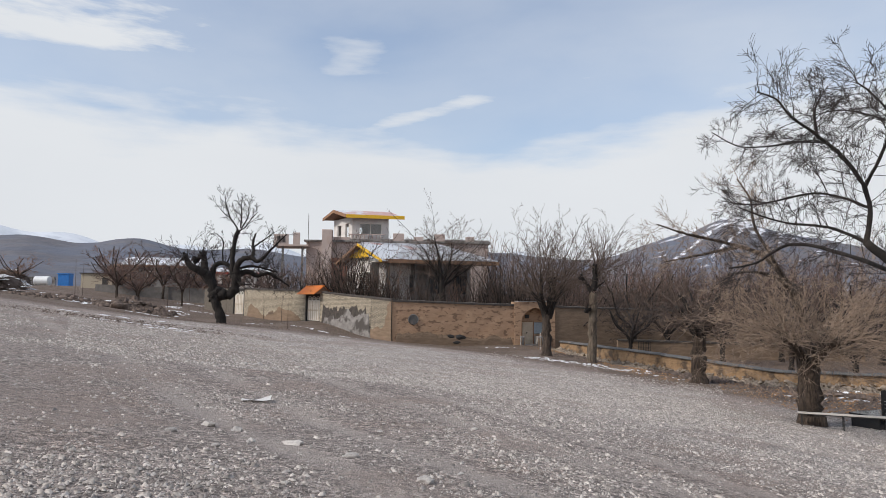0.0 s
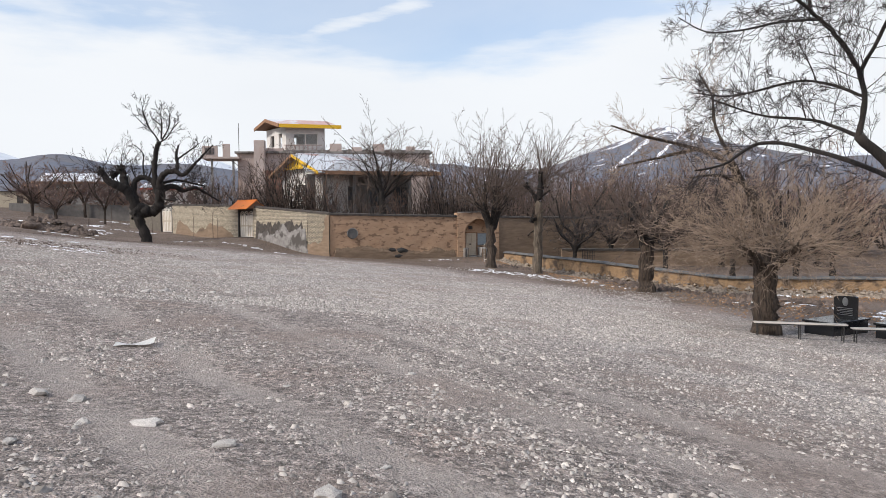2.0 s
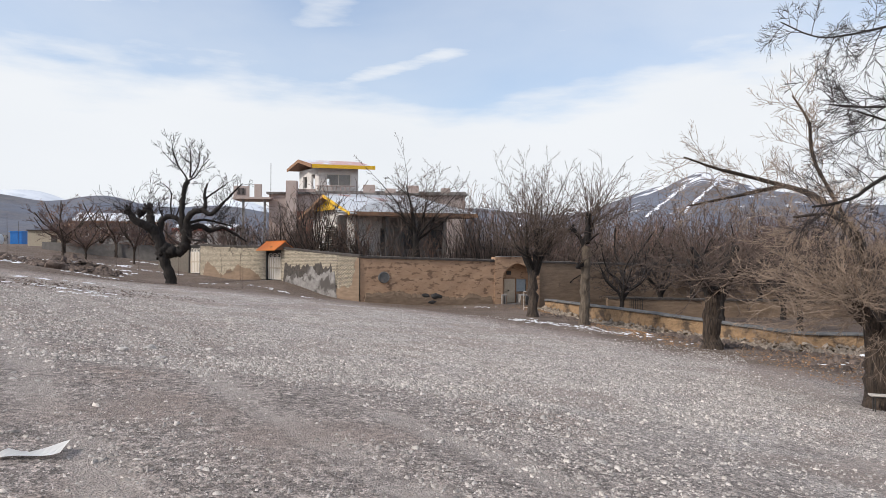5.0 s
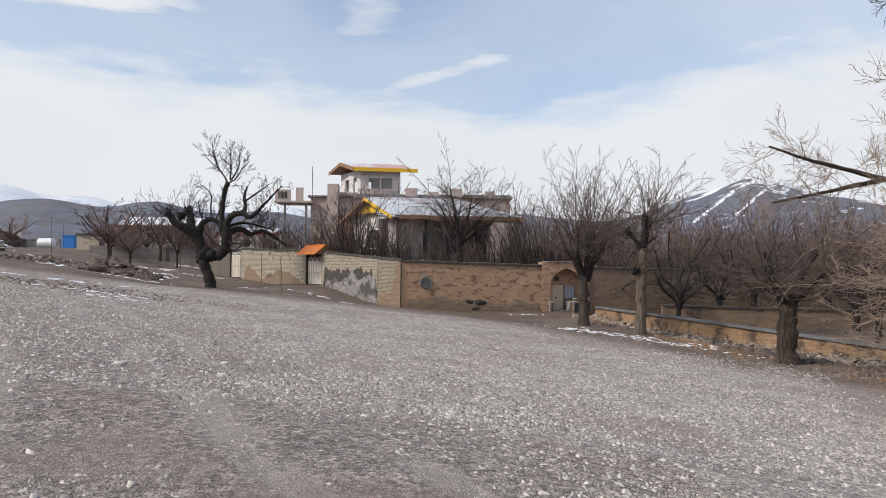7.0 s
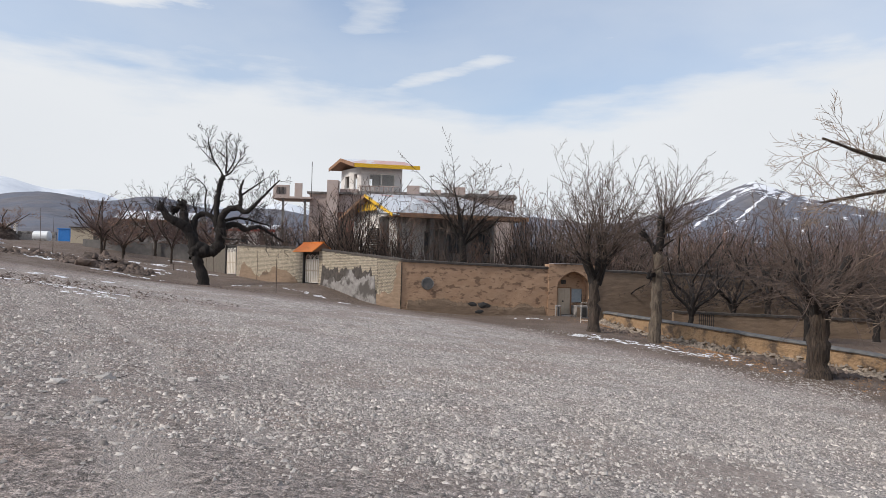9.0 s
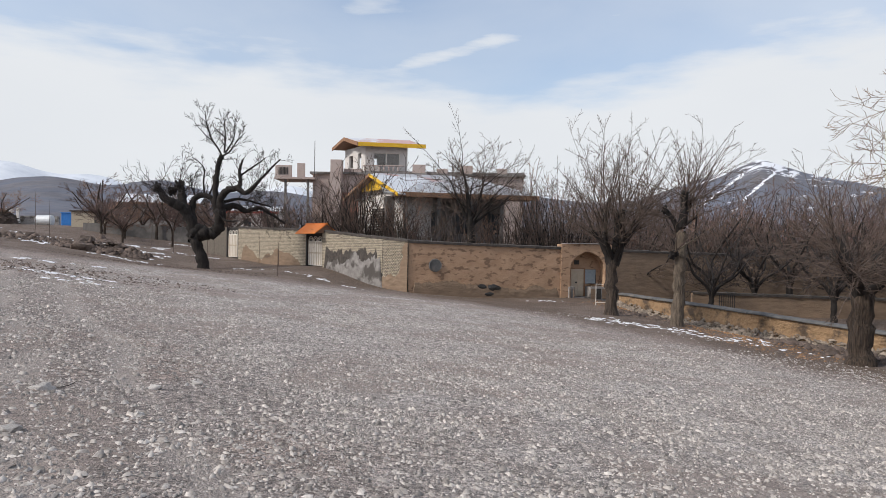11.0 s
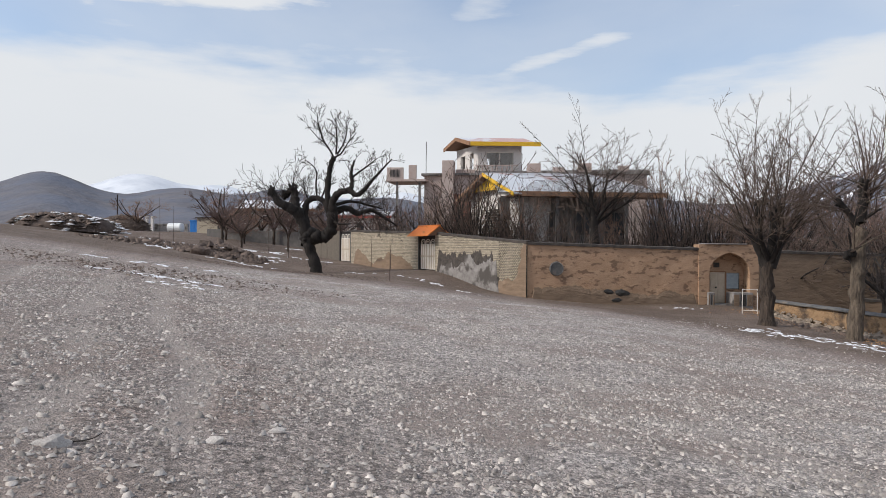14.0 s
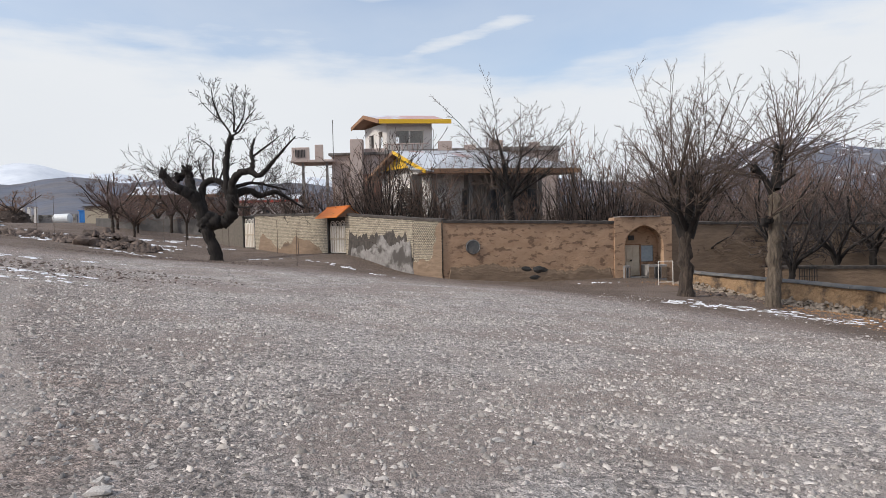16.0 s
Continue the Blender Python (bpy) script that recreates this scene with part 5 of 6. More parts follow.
def brick_courses(name, a, b, za, zb, foot, sx, sz, pattern, label):
    """Joined courses of bricks standing proud of their mortar bed."""
    L = math.hypot(b[0] - a[0], b[1] - a[1])
    m = line_frame(a, b)
    rnd = random.Random(5)
    V, F = [], []
    z = foot
    row = 0
    while z < max(za, zb) - sz:
        x = -(row % 2) * sx / 2
        while x < L:
            x0, x1 = max(x, 0) + 0.012, min(x + sx, L) - 0.012
            top = za + (zb - za) * (x0 + x1) / (2 * L)
            if pattern == "open":
                x0, x1 = x0 + 0.01, x1 - sx * 0.14
            if x1 - x0 > 0.05 and z + sz < top - 0.02:
                y = -0.055 - rnd.random() * 0.02
                k = len(V)
                zz0, zz1 = z + 0.014 + rnd.uniform(-0.006, 0.006), z + sz - 0.012 + rnd.uniform(-0.006, 0.006)
                V += [(x0, 0.02, zz0), (x1, 0.02, zz0), (x1, 0.02, zz1), (x0, 0.02, zz1), (x0, y, zz0), (x1, y, zz0), (x1, y, zz1), (x0, y, zz1)]
                F += [(k + 4, k + 5, k + 6, k + 7), (k, k + 1, k + 5, k + 4), (k + 1, k + 2, k + 6, k + 5), (k + 2, k + 3, k + 7, k + 6), (k + 3, k, k + 4, k + 7)]
            x += sx
        z += sz
        row += 1
    ob = new(name, mesh_from(name, V, F, M_BRICK_J))
    ob.matrix_world = m
    return tagged(ob, label, "bricks", kind="stuff")


mid = wall_local(GATE_B, CORNER, BL - 2.9)
brick_courses("brick_courses", GATE_B, (mid.x, mid.y), 2.48, 2.0, -0.6, 0.26, 0.125, "", "yellow brick courses with open joints")
brick_courses("brick_courses", (mid.x, mid.y), CORNER, 1.98, 1.72, -0.9, 0.2, 0.105, "open", "pierced pattern of yellow bricks")
brick_courses("brick_courses", (-20.2, 80.9), GATE_A, 2.95, 2.58, -0.4, 0.26, 0.125, "", "old yellow brick courses, patchy")


def coping(name, a, b, za, zb, thick, mat, label, seed, amp=0.09):
    """An uneven mud coping along a wall's top."""
    L = math.hypot(b[0] - a[0], b[1] - a[1])
    m = line_frame(a, b)
    bm = bmesh.new()
    n = int(L * 5)
    rings = []
    for i in range(n + 1):
        f = i / n
        z = za + (zb - za) * f
        h = 0.09 + amp * abs(noise.noise(Vector((L * f * 1.9, seed, 0)))) + 0.04 * noise.noise(Vector((L * f * 7, seed, 4)))
        o = 0.05 * noise.noise(Vector((L * f * 2.5, seed, 9)))
        rings.append([bm.verts.new(v) for v in ((L * f, -0.1 + o, z - 0.1 + o), (L * f, -0.1 + o, z + h * 0.6), (L * f, thick * 0.4, z + h), (L * f, thick + 0.06, z + h * 0.5), (L * f, thick + 0.06, z - 0.08))])
    for a2, b2 in zip(rings, rings[1:]):
        for k in range(4):
            bm.faces.new((a2[k], b2[k], b2[k + 1], a2[k + 1]))
    ob = new(name, finish(bm, name, mat))
    ob.matrix_world = m
    return tagged(ob, label, "coping", kind="structure")


coping("trim_wall_top_1", GATE_B, CORNER, 2.5, 1.75, 0.4, M_MUD_CAP, "dark uneven mud coping", 1)
coping("trim_wall_top_2", CORNER, ARCH_A, 1.7, 1.4, 0.5, M_MUD_CAP, "dark uneven mud coping", 2)
coping("trim_wall_top_3", ARCH_B, (46, 72), 1.3, 0.6, 0.5, M_MUD_CAP, "dark uneven mud coping", 3)
coping("trim_wall_top_4", (-20.2, 80.9), GATE_A, 3.0, 2.6, 0.4, M_MUD_CAP, "dark uneven mud coping", 4)

mw = line_frame(CORNER, ARCH_A)
ML = math.hypot(ARCH_A[0] - CORNER[0], ARCH_A[1] - CORNER[1])
disc = thing("wall_medallion", "round grey cement medallion set in the mud wall", "medallion", mw @ Matrix.Translation((1.9, -0.06, 0.06)))
V, F = tubes([[(Vector((0, 0.05, 0)), 0.47), (Vector((0, -0.03, 0)), 0.46), (Vector((0, -0.04, 0)), 0.40)]], 28)
part("plate", mesh_from("plate", V, F, M_TARP), None, disc)
ring = [(Vector((0.43 * math.cos(t), -0.04, 0.43 * math.sin(t))), 0.035) for t in [2 * math.pi * i / 28 for i in range(29)]]
V, F = tubes([ring], 6)
part("rim", mesh_from("rim", V, F, M_CEMENT), None, disc)
for k, (x0, x1, lo, top, sd) in enumerate(((0.2, 3.6, -2.5, -0.75, 21), (2.6, 6.6, -2.7, -1.0, 22), (6.0, ML - 0.4, -2.7, -1.35, 23), (0.2, ML - 0.3, -2.9, -1.75, 26))):
    blob_slab("trim_mud_patch_%d" % (k + 1), mw @ Matrix.Translation((0, -0.05, 0)), x0, x1, lo, lambda x, t=top: t, 0.05, M_MUD_DARK, sd, "rough eroded mud patch on the wall", f=1.5, n=150)
# no holes are cut: dark flattened lumps stand for the shade inside them
for k in range(3):
    x, z, s = (5.35, -1.42, 0.3), (6.2, -1.5, 0.42), (5.85, -1.95, 0.34)
    x, z, s = (x, z, s)[k]
    bm = bmesh.new()
    bmesh.ops.create_icosphere(bm, subdivisions=2, radius=s)
    for v in bm.verts:
        v.co = Vector((v.co.x * 1.25, v.co.y * 0.3, v.co.z * 0.55)) * (1 + 0.35 * noise.noise(v.co * 4 + Vector((k, 0, 0))))
    h = new("trim_hole_shade_%d" % (k + 1), finish(bm, "hole", M_IRON))
    h.matrix_world = mw @ Matrix.Translation((x, -0.04, z))
    tagged(h, "dark lump in place of the shade in a stone-lined wall hole", "wall hole", kind="structure")

wall_run("wall_orchard_inner", (18.0, 61.0), (40, 60.0), -1.62, -2.0, 0.35, M_MUD_DARK, "low brown mud wall across the orchard", n=24)
coping("trim_wall_top_5", (18.0, 61.0), (40, 60.0), -1.62, -2.0, 0.35, M_MUD_CAP, "dark uneven mud coping", 6)
railing = thing("iron_railing", "short dark iron railing by the orchard wall", "railing", Matrix.Translation((19.6, 60.2, -2.3)))
for k in range(8):
    part("bar", boxes((k * 0.15, k * 0.15 + 0.04, 0, 0.04, -0.4, 0.72)), M_IRON, railing)
for z in (0.1, 0.62):
    part("rail", boxes((-0.05, 1.14, -0.02, 0.0, z, z + 0.05)), M_IRON, railing)

# ---------- graves and benches ----------
def grave(x, y, rz, label, portrait):
    g = thing("grave", label, "grave", at_ground(x, y, rz, 1, 0.0), "black granite graves")
    part("slab", boxes((0, 2.1, 0, 1.05, -0.3, 0.4), bevel=0.025), M_GRANITE, g, "polished black granite slab")
    part("top_slab", boxes((-0.05, 2.15, -0.05, 1.1, 0.4, 0.47), bevel=0.015), M_GRANITE, g)
    bm = bmesh.new()
    prism(bm, [(0.12, 0.47), (0.93, 0.47), (0.93, 1.17), (0.85, 1.21), (0.55, 1.23), (0.2, 1.25), (0.12, 1.22)], 1.55, 1.67, "yz")
    hs = part("headstone", bm, M_GRANITE, g, "upright black granite headstone")
    if portrait:
        V, F = tubes([[(Vector((1.545, 0.52, 1.04)), 0.13), (Vector((1.53, 0.52, 1.04)), 0.12)]], 20)
        for k, v in enumerate(V):
            V[k] = Vector((v.x, v.y * 0.8 + 0.1, 1.04 + (v.z - 1.04) * 1.25))
        part("medallion", mesh_from("medallion", V, F, M_PORTRAIT), None, hs, "small oval grey plaque")
    for k in range(5):
        part("inscription_line", boxes((1.535, 1.548, 0.25, 0.8 - 0.1 * (k % 2), 0.56 + k * 0.06, 0.58 + k * 0.06)), M_PORTRAIT, hs)
    return g


grave(16.25, 23.75, 22, "black granite grave slab with upright headstone, beside a bench", True)
grave(17.9, 22.4, 22, "black granite grave slab with inscribed headstone", False)


def bench(x, y, rz, L, label):
    b = thing("bench", label, "bench", at_ground(x, y, rz, 1, 0.0), "benches by the graves")
    bm = bmesh.new()
    box(bm, 0, L, -0.14, 0.14, 0.43, 0.47, bevel=0.008)
    part("seat", bm, M_PLANK, b, "pale weathered plank seat")
    part("seat_rail", boxes((0.05, L - 0.05, -0.12, -0.09, 0.40, 0.43), (0.05, L - 0.05, 0.09, 0.12, 0.40, 0.43)), M_IRON, b)
    for k in range(3):
        for y0 in (-0.11, 0.11):
            V, F = tubes([[(Vector((0.12 + k * (L - 0.24) / 2, y0, 0.42)), 0.02), (Vector((0.12 + k * (L - 0.24) / 2, y0 * 1.15, -0.1)), 0.02)]], 6)
            part("leg", mesh_from("leg", V, F, M_IRON), None, b)
    return b


bench(13.2, 23.5, -24, 2.75, "long pale plank bench on thin steel legs under a tree")
bench(15.95, 22.5, -20, 2.6, "long plank bench on steel legs before the graves")

# ---------- card on the ground ----------
bm = bmesh.new()
rows = []
for i in range(9):
    u = i / 8
    rows.append([bm.verts.new((0.50 * u - 0.25, 0.30 * v - 0.15 + 0.05 * u, 0.02 + 0.10 * (u - 0.4) ** 2 + 0.02 * math.sin(5 * u + 3 * v))) for v in (0, 0.5, 1)])
for a, b in zip(rows, rows[1:]):
    for k in range(2):
        bm.faces.new((a[k], b[k], b[k + 1], a[k + 1]))
bmesh.ops.solidify(bm, geom=bm.faces[:], thickness=0.012)
card = new("card_sheet", finish(bm, "card_sheet", M_PAPER))
card.matrix_world = Matrix.Translation((-2.8, 12.25, ground_z(-2.8, 12.25))) @ Matrix.Rotation(radians(8), 4, "Z")
tagged(card, "bent white card sheet lying on the gravel", "litter")


# ---------- loose stones ----------
def rock_mesh(seed, flat=0.6, sub=2):
    bm = bmesh.new()
    bmesh.ops.create_icosphere(bm, subdivisions=sub, radius=1.0)
    for v in bm.verts:
        k = 1 + 0.6 * noise.noise(v.co * 1.1 + Vector((seed * 7.1, 0, 0))) + 0.15 * noise.noise(v.co * 3.1 + Vector((seed, 3, 0)))
        v.co = Vector((v.co.x * k * 1.2, v.co.y * k * 0.85, max(v.co.z * k * flat, -0.25)))
    return finish(bm, "rock", M_ROCK, False)


rocks = [rock_mesh(k, 0.45 + 0.1 * (k % 3)) for k in range(7)]
rr = random.Random(3)
spots = [(-4.7, 20.7, 0.17), (-4.9, 19.7, 0.14), (-3.2, 19.9, 0.1), (-3.8, 18.6, 0.13), (-3.4, 22.2, 0.11), (-2.7, 9.2, 0.13), (-2.3, 9.0, 0.12), (-1.9, 8.1, 0.1), (-1.4, 8.1, 0.12), (-0.7, 7.5, 0.11), (0.1, 6.5, 0.12), (0.9, 10.7, 0.07), (-0.2, 23.6, 0.08), (-0.7, 24.3, 0.08), (2.6, 13.1, 0.07), (-2.9, 8.3, 0.1), (-2.1, 7.4, 0.08), (-3.7, 21.5, 0.11), (-3.5, 22.4, 0.07)]
for k in range(75):
    y = rr.uniform(5, 38)
    spots.append((rr.uniform(-0.55 * y - 2, 0.35 * y), y, rr.uniform(0.025, 0.06)))
for x, y, s in spots:
    o = new("rock", rocks[rr.randrange(7)])
    s *= 0.72
    o.matrix_world = Matrix.Translation((x, y, ground_z(x, y) + s * 0.12)) @ Matrix.Rotation(rr.uniform(0, 6.3), 4, "Z") @ Matrix.Scale(s, 4)
    tagged(o, "pale angular fieldstone lying on the gravel", "rock", "loose stones")


def scatter(name, places, mat, label, category, flat=1.0):
    """One mesh of many small angular stones: rows of x, y, z, size."""
    P = np.array(places)
    rg = np.random.RandomState(9)
    n = len(P)
    base = np.array([(1, -0.6, -0.4), (0.9, 0.6, -0.4), (-0.9, 0.7, -0.4), (-1, -0.6, -0.4), (0.55, 0.05, 0.9), (-0.5, 0.0, 0.85)], float)
    tri = np.array([(0, 1, 4), (1, 2, 5), (1, 5, 4), (2, 3, 5), (3, 0, 4), (3, 4, 5)])
    a = rg.uniform(0, 6.283, n)
    ca, sa = np.cos(a), np.sin(a)
    v = base[None] * rg.uniform(0.65, 1.25, (n, 6, 1)) + rg.uniform(-0.28, 0.28, (n, 6, 3))
    v *= np.stack([rg.uniform(0.8, 1.4, n), rg.uniform(0.6, 1.0, n), rg.uniform(0.42, 0.9, n) * flat], 1)[:, None]
    x = v[..., 0] * ca[:, None] - v[..., 1] * sa[:, None]
    y = v[..., 0] * sa[:, None] + v[..., 1] * ca[:, None]
    v = np.stack([x, y, v[..., 2]], -1) * P[:, 3][:, None, None] + P[:, :3][:, None]
    f = tri[None] + 6 * np.arange(n)[:, None, None]
    me = bpy.data.meshes.new(name)
    me.vertices.add(n * 6)
    me.vertices.foreach_set("co", v.ravel().astype(np.float32))
    me.loops.add(n * 18)
    me.loops.foreach_set("vertex_index", f.ravel().astype(np.int32))
    me.polygons.add(n * 6)
    me.polygons.foreach_set("loop_start", np.arange(0, n * 18, 3, dtype=np.int32))
    me.update(calc_edges=True)
    me.validate()
    me.materials.append(mat)
    ob = new(name, me)
    return tagged(ob, label, category, kind="stuff")


rr = random.Random(41)
places = []
while len(places) < 105000:
    k = rr.random()
    y = 3 + (26 if k < 0.6 else 48) * rr.random() ** 1.1
    x = rr.uniform(-0.62 * y - 3, 0.62 * y + 3)
    c = 0.85 * x + 0.53 * y + 3.0 * 0.5 * noise.noise(Vector((x * 0.09, y * 0.09, 0)))
    d = 0.10 + 1.5 * max(0.0, noise.noise(Vector((x * 0.3, y * 0.3, 5))) + 0.12) + (0.45 if 9 < c < 28 else 0)
    for c0 in (2.7, 4.3, 6.6, 8.0, 14.6, -1.5, -4.2):
        if abs(c - c0) < 0.36:
            d *= 0.25
    if rr.random() < d and c < 33:
        s = min(0.006 + 0.006 * rr.expovariate(1.0), 0.03) if k < 0.6 else min(0.012 + 0.010 * rr.expovariate(1.0), 0.05) * min(1.0, 0.6 + y / 60)
        places.append((x, y, ground_z(x, y) + s * 0.2, s))
while len(places) < 142000:
    y = rr.uniform(17, 38)
    x = rr.uniform(-0.5 * y, 0.45 * y)
    d = 0.25 + 1.3 * max(0.0, noise.noise(Vector((x * 0.45, y * 0.45, 11))) + 0.1)
    if rr.random() < d and 0.85 * x + 0.53 * y < 32:
        s = min(0.012 + 0.010 * rr.expovariate(1.0), 0.045)
        places.append((x, y, ground_z(x, y) + s * 0.2, s))
scatter("gravel", places, M_STONE, "loose pale angular gravel stones", "gravel")


# ---------- rubble, snow, litter ----------
def heap(name, x, y, rx, ry, h, rz, mat, label, seed, category="heap", rocky=0.35):
    """A lumpy heap resting in the ground."""
    bm = bmesh.new()
    bmesh.ops.create_icosphere(bm, subdivisions=4, radius=1.0)
    for v in bm.verts:
        q = Vector((v.co.x * rx, v.co.y * ry, 0)) * 1.4 + Vector((seed * 5.0, 0, 0))
        k = 1 + rocky * noise.fractal(q, 0.8, 2.2, 5)
        v.co = Vector((v.co.x * rx, v.co.y * ry, max(v.co.z, -0.15) * h * k))
    ob = new(name, finish(bm, name, mat))
    ob.matrix_world = at_ground(x, y, rz)
    return tagged(ob, label, category)


def debris(name, x, y, rx, ry, n, smin, smax, mat, label, seed, lift=0.0, category="rubble"):
    r2 = random.Random(seed)
    P = []
    for k in range(n):
        a, q = r2.uniform(0, 6.283), math.sqrt(r2.random())
        px, py = x + rx * q * math.cos(a), y + ry * q * math.sin(a)
        s = r2.uniform(smin, smax) * (1.3 - 0.6 * q)
        P.append((px, py, ground_z(px, py) + lift * (1 - q) * r2.random() + s * 0.25, s))
    return scatter(name, P, mat, label, category)


def pile_cover(name, x, y, rx, ry, h, rz, n, smin, smax, mat, label, seed, category="rubble"):
    """Loose pieces lying in drifts over the skin of a heap."""
    r2 = random.Random(seed)
    c, s0 = math.cos(radians(rz)), math.sin(radians(rz))
    P = []
    while len(P) < n:
        a, q = r2.uniform(0, 6.283), math.sqrt(r2.random()) * 1.05
        u, v = rx * q * math.cos(a), ry * q * math.sin(a)
        if noise.noise(Vector((u * 0.8, v * 0.8, seed * 3.7))) < (0.05 if mat is M_SNOW else -0.3):
            continue
        s = smin + (smax - smin) * r2.random() ** 2
        px, py = x + u * c - v * s0, y + u * s0 + v * c
        P.append((px, py, ground_z(x, y) * 0.6 + ground_z(px, py) * 0.4 + h * math.sqrt(max(0, 1 - q * q)) + s * r2.uniform(-0.1, 0.35), s))
    return scatter(name, P, mat, label, category, 0.3 if mat is M_SNOW else 0.8)


debris("rubble", -28.0, 69.4, 4.2, 2.2, 480, 0.10, 0.42, M_RUBBLE, "heap of broken brown stone rubble", 1, 1.1)
debris("rubble", -36.5, 73.5, 8.0, 3.6, 420, 0.06, 0.3, M_RUBBLE, "scattered broken stone rubble", 2, 0.5)
debris("rubble", -17.5, 41.5, 9.0, 3.6, 900, 0.02, 0.075, M_RUBBLE, "scattered dark clods and stones", 3)
debris("rubble", -18.5, 58.5, 8.0, 3.0, 900, 0.025, 0.08, M_RUBBLE, "scattered dark clods and stones", 4)
debris("rubble", 17.5, 42.5, 2.6, 5.5, 420, 0.06, 0.22, M_RUBBLE, "loose stones at the foot of the low wall", 5, 0.25)
debris("rubble", 20.0, 33.0, 3.5, 4.5, 380, 0.05, 0.18, M_RUBBLE, "loose stones at the foot of the low wall", 6, 0.15)
debris("rubble", 13.0, 52.5, 2.4, 4.5, 320, 0.05, 0.18, M_RUBBLE, "loose stones at the foot of the low wall", 7, 0.15)
debris("leaf_litter", 19.0, 31.5, 3.6, 8.0, 1600, 0.025, 0.06, M_DRY, "brown dry leaf litter", 8, category="leaf litter")
debris("leaf_litter", 14.6, 46.0, 2.6, 8.0, 1500, 0.025, 0.06, M_DRY, "brown dry leaf litter", 9, category="leaf litter")
for k, (a, b) in enumerate(zip(LOW[:4], LOW[1:5])):
    P, Q = [], []
    r2 = random.Random(90 + k)
    L = math.hypot(b[0] - a[0], b[1] - a[1])
    m = line_frame(a, b)
    for j in range(int(L * 85)):
        q = m @ Vector((r2.uniform(0, L), -0.06 - abs(r2.gauss(0, 0.42)), 0))
        s = r2.uniform(0.05, 0.17)
        near = max(0.0, 1 - 2.2 * abs((m.inverted() @ q).y))
        P.append((q.x, q.y, ground_z(q.x, q.y) + s * 0.2 + 0.5 * near * r2.random(), s))
    for j in range(int(L * 150)):
        q = m @ Vector((r2.uniform(0, L), -0.2 - abs(r2.gauss(0, 1.5)), 0))
        Q.append((q.x, q.y, ground_z(q.x, q.y) + 0.015, r2.uniform(0.02, 0.05)))
    scatter("footing_stones", P, M_ROCK_ISL, "rough fieldstones along the foot of the low wall", "stones")
    scatter("leaf_litter", Q, M_DRY, "brown dry leaf litter below the low wall", "leaf litter")
bl = new("boulder", rock_mesh(31, 0.8, 3).copy())
bl.data.materials[0] = M_RUBBLE
bl.matrix_world = at_ground(-28.9, 67.6, 30, 0.75, 0.1)
tagged(bl, "large brown boulder among rubble", "boulder")
heap("earth_mound", -70, 118, 4.5, 2.6, 2.6, 0, M_RUBBLE, "dark brown earth mound near the yard wall", 2, "mound", 0.1)
heap("earth_mound", -80, 126, 4.5, 3.0, 2.2, 0, M_CEMENT, "grey gravel mound near the yard wall", 3, "mound", 0.1)
hp = heap("scree_mound", -51, 80, 5.2, 2.8, 1.7, 20, M_RUBBLE, "large mound of broken stone with snow in its hollows", 6, "mound", 0.12)
pile_cover("rubble", -51, 80, 5.3, 2.9, 1.7, 20, 1900, 0.10, 0.34, M_RUBBLE, "broken stones lying over the large pile", 12)
pile_cover("snow_lumps", -50.4, 79.8, 5.6, 2.9, 1.7, 20, 520, 0.12, 0.42, M_SNOW, "snow lying in the hollows of the stone pile", 13, "snow")
pile_cover("clods", -70, 118, 4.5, 2.6, 2.5, 0, 900, 0.10, 0.35, M_RUBBLE, "dark clods over the earth mound", 14)


def snow(x, y, L, W, rz, n, seed, h=0.03, size=1.0):
    """Thin ragged snow remnants; one object for the patch."""
    r2 = random.Random(seed)
    V, F = [], []
    m = Matrix.Rotation(radians(rz), 2)
    for k in range(n):
        c = Vector((r2.uniform(-L / 2, L / 2), r2.gauss(0, W / 3) + 0.3 * W * math.sin(k)))
        a0, b0 = size * r2.uniform(0.10, 0.42) * min(1.3, L / 6), size * r2.uniform(0.08, 0.26) * min(1.3, W)
        i0 = len(V)
        ring = []
        for j in range(18):
            t = 2 * math.pi * j / 18
            q = 1 + 0.55 * noise.noise(Vector((math.cos(t) * 1.3 + k * 3.1, math.sin(t) * 1.3, seed)))
            ring.append(m @ (c + Vector((a0 * q * math.cos(t), b0 * q * math.sin(t)))))
        p = m @ c
        V.append((x + p.x, y + p.y, ground_z(x + p.x, y + p.y) + h))
        for s, lift in ((0.6, h * 0.85), (1.0, -0.02)):
            for q in ring:
                w = p.lerp(q, s)
                V.append((x + w.x, y + w.y, ground_z(x + w.x, y + w.y) + lift))
        for j in range(18):
            k2 = (j + 1) % 18
            F.append((i0, i0 + 1 + j, i0 + 1 + k2))
            F.append((i0 + 1 + j, i0 + 19 + j, i0 + 19 + k2, i0 + 1 + k2))
    ob = new("snow_patch", mesh_from("snow_patch", V, F, M_SNOW, True))
    return tagged(ob, "thin ragged remnant of old snow on the ground", "snow", "snow remnants", "stuff")


